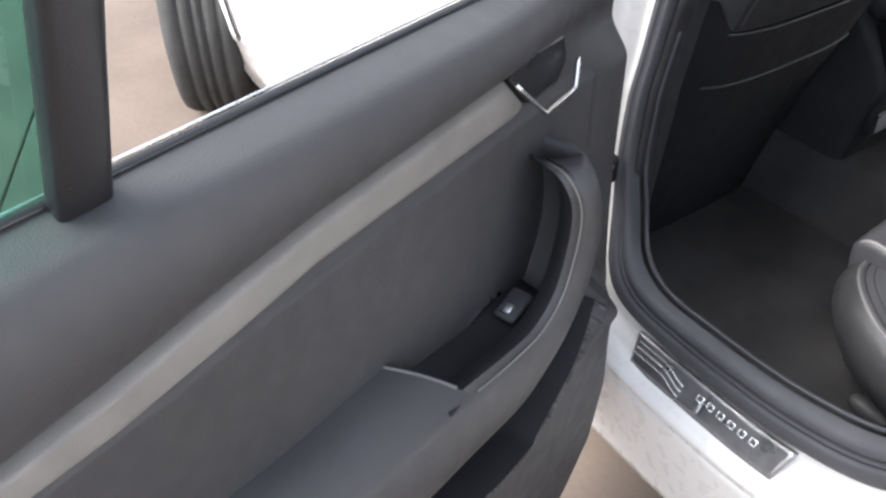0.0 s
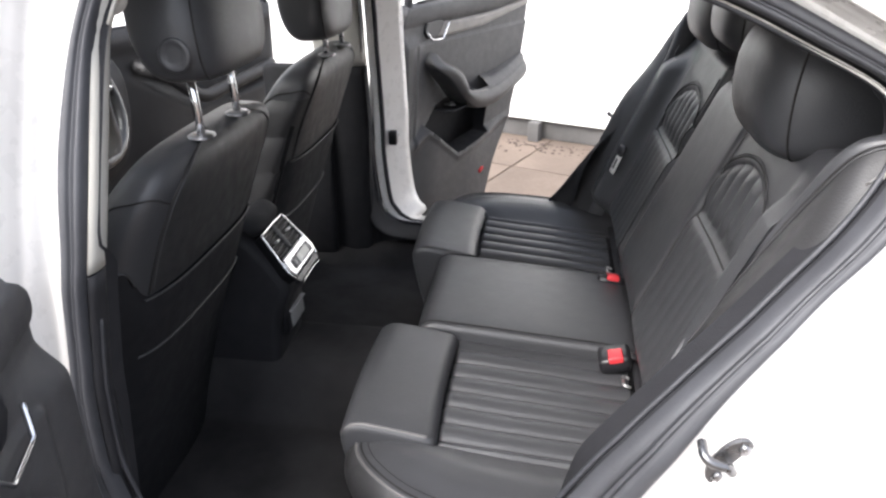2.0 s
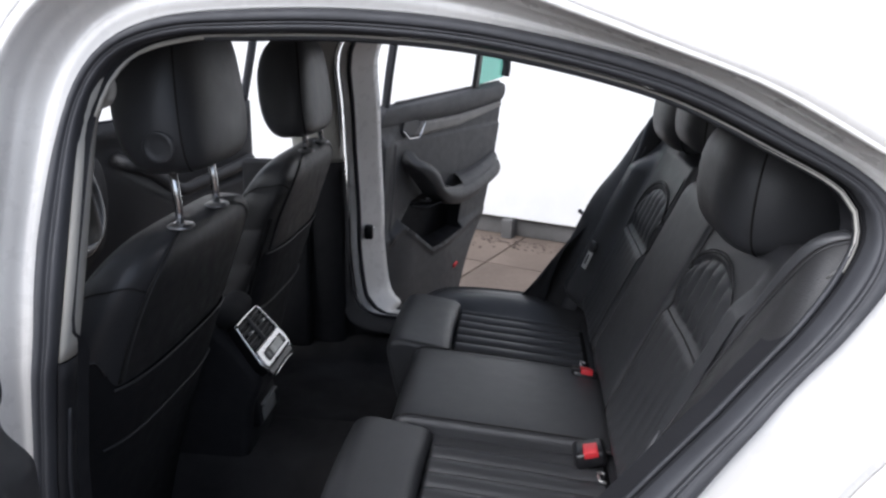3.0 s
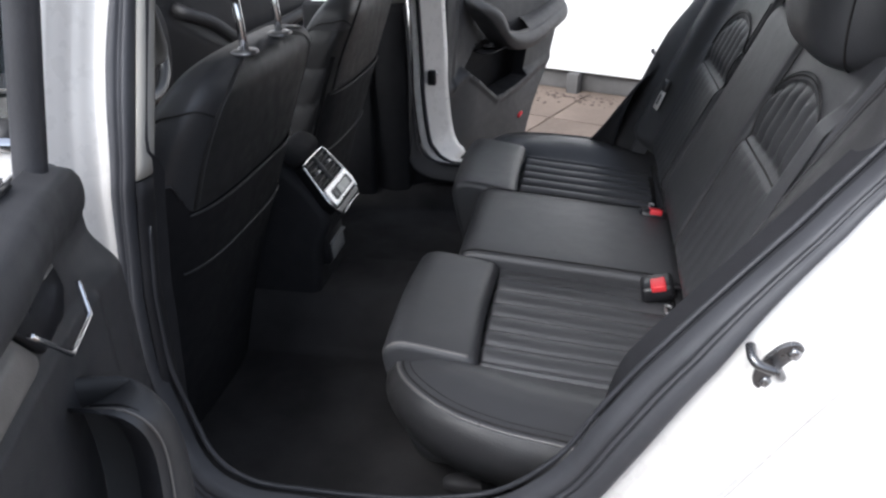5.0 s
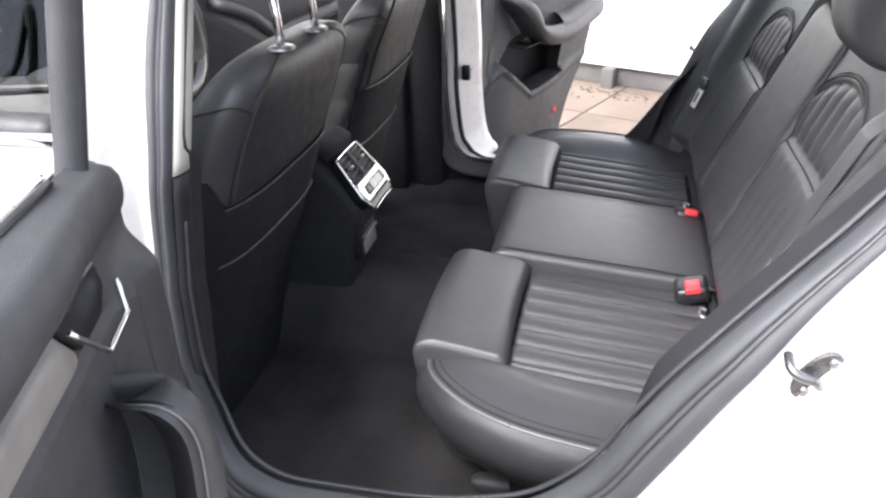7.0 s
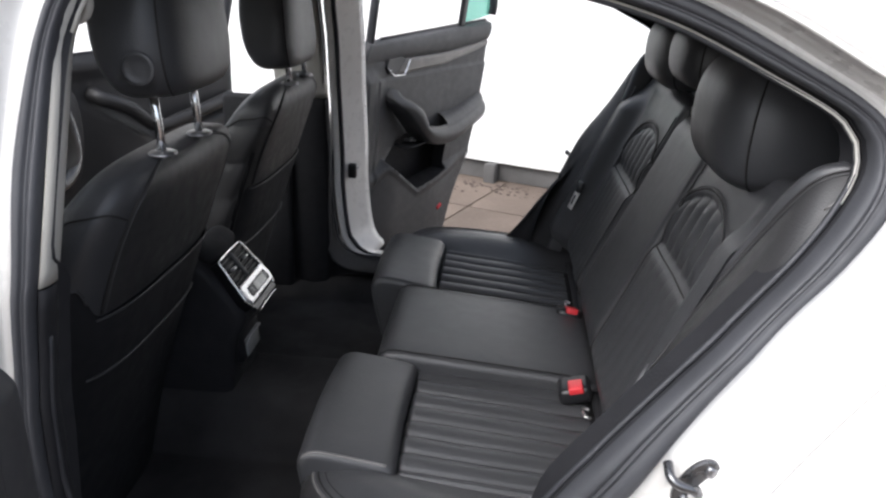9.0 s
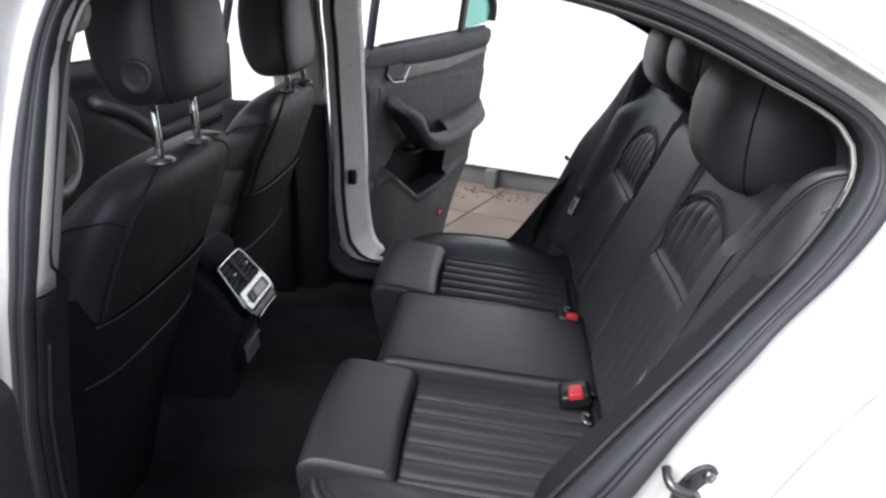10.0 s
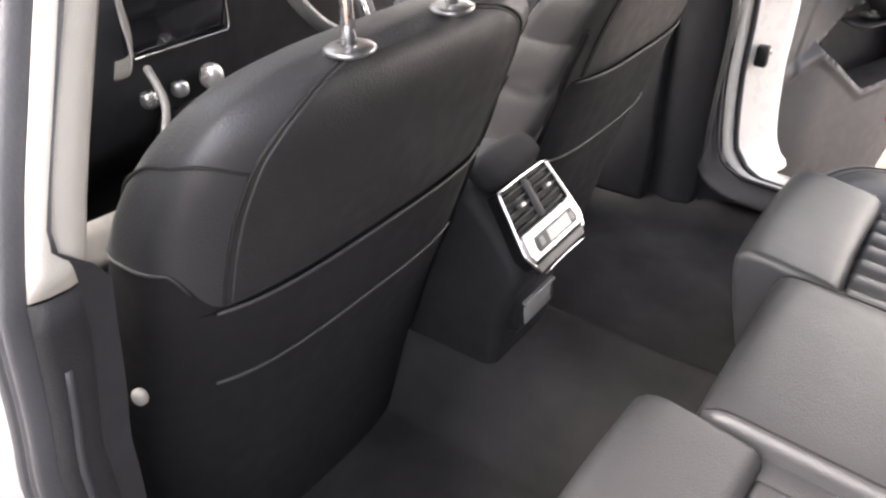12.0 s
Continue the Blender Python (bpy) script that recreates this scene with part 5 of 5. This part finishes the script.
        dep += 0.024 * smoothstep(edge_h(z) + 0.13, edge_h(z) + 0.03, x) * smoothstep(b - 0.08, b - 0.13, z) * smoothstep(0.06, 0.0, below)
        # raised field beside the hinge edge
        dep += 0.007 * smoothstep(0.0, 0.010, x - edge_h(z) - 0.072) * smoothstep(0.952, 0.944, z) * smoothstep(0.03, 0.0, below)
        dep -= 0.020 * smoothstep(edge_h(z) + 0.012, edge_h(z), x) + 0.065 * smoothstep(0.27, 0.20, z)
        return dep
    def lining(u, v):
        z = 0.20 + (belt(0) - 0.20) * v
        x = edge_h(z) + (edge_f(z) - edge_h(z)) * u
        zz = z + (belt(x) - belt(0)) * v ** 3
        if 0.5 < zz < 0.77 and 0.2 < x < 0.7:
            # draw the nearest points to the rim of the map pocket
            ins = inside(x, zz)
            if 0 <= ins < 0.03:
                gap = np.hypot(fine_mo[:, 0] - x, fine_mo[:, 1] - zz)
                near = int(np.argmin(gap))
                if gap[near] < 0.0095:
                    x, zz = fine_mo[near]
        return P(x, depth(x, zz), zz)
    vv, ff = grid(lining, 190, 220)
    gone = {n for n, q in enumerate(vv) if 0.5 < q[2] < 0.77 and 0.2 < q[0] < 0.7 and inside(q[0], q[2]) < -0.0006}
    ff = [q for q in ff if not any(n in gone for n in q)]
    mesh("door_lining", vv, ff, SOFT_PLASTIC, d, "dark grey moulded door lining")
    # top roll joins the window: seal strip and bright line
    tube("window_seal", [P(x, -0.044, belt(x) + 0.001) for x in np.linspace(.22, .95, 20)], 0.0045, BLACK, d, "black window seal", 8, flat=0.6)
    tube("belt_moulding", [P(x, -0.047, belt(x) + 0.005) for x in np.linspace(.22, .95, 20)], 0.0012, SATIN, d, "thin bright belt moulding", 6)
    # decor strip, cut off aslant at the handle
    def strip(u, v):
        c = 2 * v - 1
        x = 0.343 + 0.577 * u - 0.044 * (1 - v) * max(1 - u * 4, 0)
        zb, zt = strip_low(x), strip_top(x)
        return P(x, -0.025 + 0.012 * (1 - c ** 8) * min(1, u * 30 + 0.2), zb + (zt - zb) * v)
    vv, ff = grid(strip, 50, 14)
    mesh("decor_strip", vv, ff, STRIP, d, "brushed grey decor strip")
    # inner handle in a dark bowl
    bowl = plate("handle_bowl", [(0.338, 1.004), (0.298, 0.961), (0.240, 0.962), (0.224, 0.982), (0.236, 1.012), (0.315, 1.016)], 0.010, BLACK, d, "black handle bowl", Matrix(((1, 0, 0, 0), (0, 0, k, -k * 0.028), (0, 1, 0, 0), (0, 0, 0, 1))), 0.003)
    vee = [P(0.345, -0.006, 1.006), P(0.298, 0.001, 0.9585), P(0.238, 0.001, 0.9600), P(0.220, -0.008, 0.984)]
    tube("door_handle", [np.array(vee[i]) * (1 - q / 6) + np.array(vee[i + 1]) * q / 6 for i in range(3) for q in range(7 if i == 2 else 6)], 0.0030, CHROME, bowl, "chrome door handle", 8, flat=0.8)
    # armrest swept up into a pull: rim, face and underside
    if s < 0:
        rim = [(.268, .880, -.020), (.292, .896, .005), (.306, .902, .030), (.310, .890, .048), (.307, .862, .056), (.313, .820, .058), (.332, .770, .058), (.372, .748, .058), (.425, .749, .055), (.50, .758, .050), (.62, .765, .042), (.78, .788, .022), (.875, .808, .004)]
        out = [(.205, .866, -.022), (.240, .895, .008), (.262, .903, .034), (.262, .880, .050), (.249, .820, .056), (.258, .758, .057), (.287, .703, .057), (.322, .664, .056), (.385, .640, .055), (.48, .648, .052), (.63, .662, .044), (.79, .70, .022), (.885, .712, .004)]
    else:
        rim = [(.290, .900, -.012), (.280, .886, .015), (.290, .876, .042), (.316, .857, .057), (.340, .836, .062), (.356, .810, .063), (.378, .780, .061), (.425, .770, .057), (.50, .762, .052), (.62, .765, .042), (.78, .788, .022), (.875, .808, .004)]
        out = [(.246, .918, -.016), (.226, .892, .010), (.232, .868, .034), (.262, .840, .052), (.292, .808, .060), (.318, .782, .062), (.352, .752, .062), (.41, .716, .060), (.50, .698, .056), (.63, .702, .044), (.79, .726, .022), (.885, .738, .004)]
    rim, out = spline(rim, 90), spline(out, 90)
    def arm(u, v):
        i = int(round(u * 89))
        r, o = rim[i], out[i]
        w = o - r
        L = math.hypot(w[0], w[1])
        e = np.array([w[0] / L, w[1] / L, 0])
        if v < 0.15:
            k = v / 0.15
            q = r + e * (0.010 - 0.012 * math.sin(math.pi / 2 * k)) + np.array([0, 0, -0.022 * (1 - k) - 0.006])
        elif v < 0.80:
            k = (v - 0.15) / 0.65
            a = math.sin(math.pi * k)
            q = r + w * k + np.array([0, 0, 0.012 * a - 0.006 * (1 - smoothstep(0, 0.12, k))])
        else:
            k = (v - 0.80) / 0.20
            q = o + e * 0.010 * math.sin(math.pi * k * 0.5) * (1 - 0.6 * k) + np.array([0, 0, -0.075 * k ** 1.3])
        return P(q[0], q[2], q[1])
    vv, ff = grid(lambda u, v: arm(u, 0.145 * v), 60, 6)
    mesh("pull_inside", vv, ff, LINING_AND_SHADE, d, "black inside of the pull handle")
    vv, ff = grid(lambda u, v: arm(u, 0.145 + 0.855 * v), 90, 37)
    ar = mesh("armrest", vv, ff, PLASTIC, d, "grey armrest swept up into a pull handle")
    for off, lift in ((0.004, 0.0012), (0.011, 0.0030)):
        tube("rim_piping", [P(rim[i][0] + (out[i][0] - rim[i][0]) * off / 0.07, rim[i][2] + lift, rim[i][1] + (out[i][1] - rim[i][1]) * off / 0.07) for i in range(2, 44)], 0.0012, STRIP if off < 0.01 else THREAD, ar, "pale rim line" if off < 0.01 else "dark rim line", 6)
    def arm_top(u, v):
        i = 44 + int(round(u * 45))
        r = rim[i]
        c = np.array([r[0] + 0.045 * (1 - u), r[1] + 0.030, -0.024])
        q = c + (r - c) * v
        return P(q[0], q[2] + 0.004 * math.sin(math.pi * v), q[1] + 0.006 * math.sin(math.pi * v))
    vv, ff = grid(arm_top, 46, 12)
    mesh("armrest_pad", vv, ff, PLASTIC, ar, "grey armrest pad")
    tube("pad_edge", [arm_top(0, v) for v in np.linspace(0, 0.84, 12)], 0.0022, PIPING, ar, "pale edge of the tray", 6)
    def tray(u, v):
        x = 0.285 + 0.235 * u
        return P(x, -0.026 + 0.076 * v, lerp(x, [.27, .40, .54], [.712, .720, .752]) + 0.006 * (2 * v - 1) ** 2)
    vv, ff = grid(tray, 14, 8)
    solid(mesh("armrest_tray", vv, ff, LINING_AND_SHADE, ar, "black tray in the armrest"), 0.004, 0)
    sw = rbox("window_switch", (0.046, 0.028, 0.010), P(0.338, 0.006, 0.730), PLASTIC, ar, "dark window switch", 0.005, 2, (0, 10, 0))
    rbox("switch_key", (0.014, 0.012, 0.007), P(0.350, 0.006, 0.735), SATIN, ar, "bright switch key", 0.003, 2, (0, 12, 0))
    wall_ring = [cen + (q - cen) * 1.001 for q in mo]
    vv, ff = grid(lambda u, v: (lambda q: P(q[0] + 0.004 * (cen[0] - q[0]) * v, depth(*q) - 0.004 * v - (depth(*q) + 0.060) * v * v, q[1] + 0.02 * (cen[1] - q[1]) * v))(wall_ring[int(round(u * 90)) % 90]), 90, 6, cu=True)
    mesh("pocket_rim", vv, ff, LINING_AND_SHADE, d, "inside of the map pocket, black for its shade")
    # map pocket: a box sunk behind the card, black to paint its inner shade
    def cavity(u, v):
        a = 2 * math.pi * u
        c, q = math.cos(a), math.sin(a)
        w = lambda g: math.copysign(abs(g) ** 0.35, g)
        g = smoothstep(0.0, 0.15, v)
        return P(0.46 + 0.238 * w(c) * g, -0.122 + 0.062 * smoothstep(0.15, 1.0, v), 0.59 + 0.175 * w(q) * g)
    vv, ff = grid(cavity, 60, 12, cu=True)
    mesh("map_pocket", vv, ff, LINING_AND_SHADE, d, "black map pocket")
    rbox("door_reflector", (0.030, 0.008, 0.014), P(0.545, 0.012, 0.440), RED, d, "red door edge reflector", 0.003, 2, (0, -20, 0))
    # window frame, divider and fixed quarter light
    def fr(pts, r, nm, mat, lab="", flat=1.0):
        tube(nm, [P(*p) for p in spline(pts, 30)], r, mat, d, lab, 10, flat=flat)
    fr([(0.165, -0.050, belt(.2) - 0.04), (0.160, -0.022, 1.20), (0.165, 0.004, 1.33), (0.21, 0.014, 1.385)], 0.015, "front_frame", RUBBER, "black front window frame", 0.8)
    fr([(0.21, 0.014, 1.385), (0.40, 0.018, 1.40), (0.62, 0.014, 1.375), (0.80, 0.002, 1.31), (0.96, -0.02, 1.20), (0.985, -0.035, 1.13)], 0.018, "upper_frame", RUBBER, "black upper window frame")
    def divider(u, v):
        z = 1.095 + 0.26 * u
        c = math.cos(2 * math.pi * v)
        s2 = math.sin(2 * math.pi * v)
        return P(0.742 - 0.035 * u + 0.017 * math.copysign(abs(c) ** 0.4, c), -0.036 + 0.2 * (z - 1.1) + 0.009 * math.copysign(abs(s2) ** 0.5, s2), z)
    mesh("window_divider", *grid(divider, 12, 24, cv=True), BLACK, d, "black window divider")
    ql = [(0.745, belt(.75)), (0.98, 1.125), (0.94, 1.20), (0.80, 1.31), (0.705, 1.365)]
    me = [P(x, -0.045 + (z - 1.1) * 0.2, z) for x, z in ql]
    qg = mesh("quarter_glass", me + [(x, y - k * 0.004, z) for x, y, z in me], [(0, 1, 2, 3, 4), (9, 8, 7, 6, 5)] + [(i, (i + 1) % 5, (i + 1) % 5 + 5, i + 5) for i in range(5)], GREEN_GLASS, d, "green tinted quarter window", False)
    qg.visible_shadow = False
    return d


rear_door(-1, 71, "open rear door, dark lining with a grey decor strip")
rear_door(1, 64, "open rear door across the cabin, dark lining", -0.218, 0.832, 0.018)

# ---- front door across the cabin, open ----
fd = thing("driver_door", "open front door across the cabin, dark lining with a swept pull", "car door", "", pose(-1.42, 0.80, 0, 0, 0, 56))
fd_top = lambda u: 0.965 + 0.055 * u
def fd_skin(u, v):
    z = 0.24 + (fd_top(u) - 0.25) * v
    return (0.99 * u, 0.075 + 0.03 * math.sin(math.pi * v), z)
solid(mesh("outer_skin", *grid(fd_skin, 20, 16), PAINT, fd, "white painted outer skin"), 0.003, 0)
def fd_lining(u, v):
    x = 0.03 + 0.95 * u
    z = 0.26 + (fd_top(x) - 0.26) * v
    arm = lerp(x, [.3, .41, .61, .98], [.90, .84, .72, .79])
    dep = 0.020 * math.sin(math.pi * smoothstep(fd_top(x) - 0.11, fd_top(x) + 0.03, z)) + 0.035 * smoothstep(arm - 0.03, arm - 0.07, z) * smoothstep(0.3, 0.5, x)
    return (x, -dep, z)
mesh("door_lining", *grid(fd_lining, 60, 70), VINYL_AND_SHADE, fd, "dark grey door lining")
tube("door_edge", [(0.985, 0.04, z) for z in np.linspace(0.26, fd_top(1), 12)], 0.034, RUBBER, fd, "black rear edge of the door", 10, flat=1.0)
tube("pull_handle", spline([(0.395, 0.0, 0.850), (0.41, -0.045, 0.835), (0.50, -0.060, 0.795), (0.608, -0.062, 0.718), (0.72, -0.055, 0.733), (0.86, -0.04, 0.760), (0.975, -0.015, 0.785)], 50), 0.024, VINYL_AND_SHADE, fd, "black armrest swept up into a pull handle", 12, flat=1.1)
tube("window_frame", spline([(0.06, 0.03, 0.96), (0.30, 0.01, 1.16), (0.60, -0.05, 1.355), (0.80, -0.09, 1.425), (0.95, -0.10, 1.425), (0.985, -0.06, 1.30), (0.985, 0.03, 1.02)], 60), 0.017, RUBBER, fd, "black window frame", 10)
tube("belt_line", [(x, 0.0, fd_top(x) + 0.003) for x in np.linspace(0.06, 0.97, 12)], 0.005, RUBBER, fd, "black window seal", 8)

# ---- sill plate, striker, door check ----
sill = thing("sill_plate", "etched steel sill plate on the white door sill", "sill plate")
def on_sill(x, w):
    # w: 0 at the inner edge, 1 at the outer edge
    z = 0.428 - 0.050 * w + 0.018 * smoothstep(0.0, 0.2, x)
    return (x, -(side_y(z) + 0.004 + 0.030 * w), z)
v, f = grid(lambda u, v: on_sill(-0.195 + 0.297 * u + 0.012 * v * (u < .5) - 0.010 * v * (u > .5), v), 40, 6)
solid(mesh("plate", v, f, STEEL, sill, "etched steel plate"), 0.004, 0)
for k in range(3):
    tube("plate_line", [np.array(on_sill(-0.185 + 0.10 * t, 0.25 + 0.18 * k + 0.22 * smoothstep(0.55, 1.0, t))) + np.array([0, -0.004, 0.0035]) for t in np.linspace(0, 1, 14)], 0.0016, SATIN, sill, "bright etched line", 6)
for q in range(6):
    p = on_sill(-0.052 + 0.0195 * q, 0.42)
    for dx, dz, sx, sz in ((-0.005, 0, 0.0024, 0.011), (0.005, 0, 0.0024, 0.011), (0, 0.0045, 0.010, 0.0022), (0, -0.0045, 0.010, 0.0022)):
        rbox("letter_bar", (sx, 0.0012, sz), (p[0] + dx, p[1] - 0.0052 + 0.7 * dz, p[2] + 0.0042 + 0.7 * dz), SATIN, sill, "", 0.0004, 1, (-45, 0, 0))
for s, x, z in ((-1, 0.484, 0.806), (1, 0.480, 0.800)):
    st = thing("door_striker", "bright steel door striker loop on the white jamb", "striker", "door strikers", pose(x, s * (side_y(z) + 0.010), z, 0, 31, 0))
    base = plate("base", [(0.018 * math.cos(w) * (1 + 0.10 * abs(math.sin(w))), 0.036 * math.sin(w)) for w in np.linspace(0, 2 * math.pi, 33)[:-1]], 0.007, DULL_STEEL, st, "oval grey steel base", Matrix(((1, 0, 0, 0), (0, 0, s, 0), (0, 1, 0, 0), (0, 0, 0, 1))), 0.002)
    for z2 in (-0.023, 0.023):
        blob("bolt", (0.013, 0.006, 0.013), (0.002, s * 0.008, z2), STEEL, base, "bolt head", 3, nu=8, nv=12)
    tube("loop", spline([(0.004, s * 0.004, -0.004), (0.002, s * 0.018, -0.003), (-0.008, s * 0.022, 0.0), (-0.026, s * 0.022, -0.004), (-0.035, s * 0.016, -0.003), (-0.039, s * 0.000, 0.002)], 30), 0.0056, DULL_STEEL, st, "bright steel loop", 10)
for s, x, y, z in ((-1, -0.318, 0.782, 0.684), (1, -0.205, 0.806, 0.715)):
    ck = thing("door_check", "black door check strap at the pillar", "door check", "door checks", pose(x, s * y, z))
    rbox("bracket", (0.034 if s < 0 else 0.026, 0.024, 0.046), (0, 0, 0), BLACK, ck, "", 0.006)
    rbox("strap", (0.016, 0.060, 0.012), (-0.004, s * 0.030, 0), BLACK, ck, "black strap", 0.003)
    blob("bolt", (0.012, 0.012, 0.012), (0.012, s * 0.004, 0.010), SATIN, ck, "steel bolt head", 2.6, nu=8, nv=12)
hook = thing("coat_hook", "small pale plastic hook beside the front seat", "hook", "", pose(-0.385, -0.612, 0.741))
blob("knob", (0.017, 0.014, 0.017), (0, 0, 0), TRIM_LIGHT, hook, n=2.4, nu=10, nv=14)

rail = thing("seat_rail_cover", "grey plastic cover on the floor beneath the rear cushion", "rail cover", "", pose(0.116, -0.562, 0.376))
blob("cover", (0.105, 0.035, 0.03), (0, 0, 0), SOFT_PLASTIC, rail, n=2.8, nu=12, nv=20)
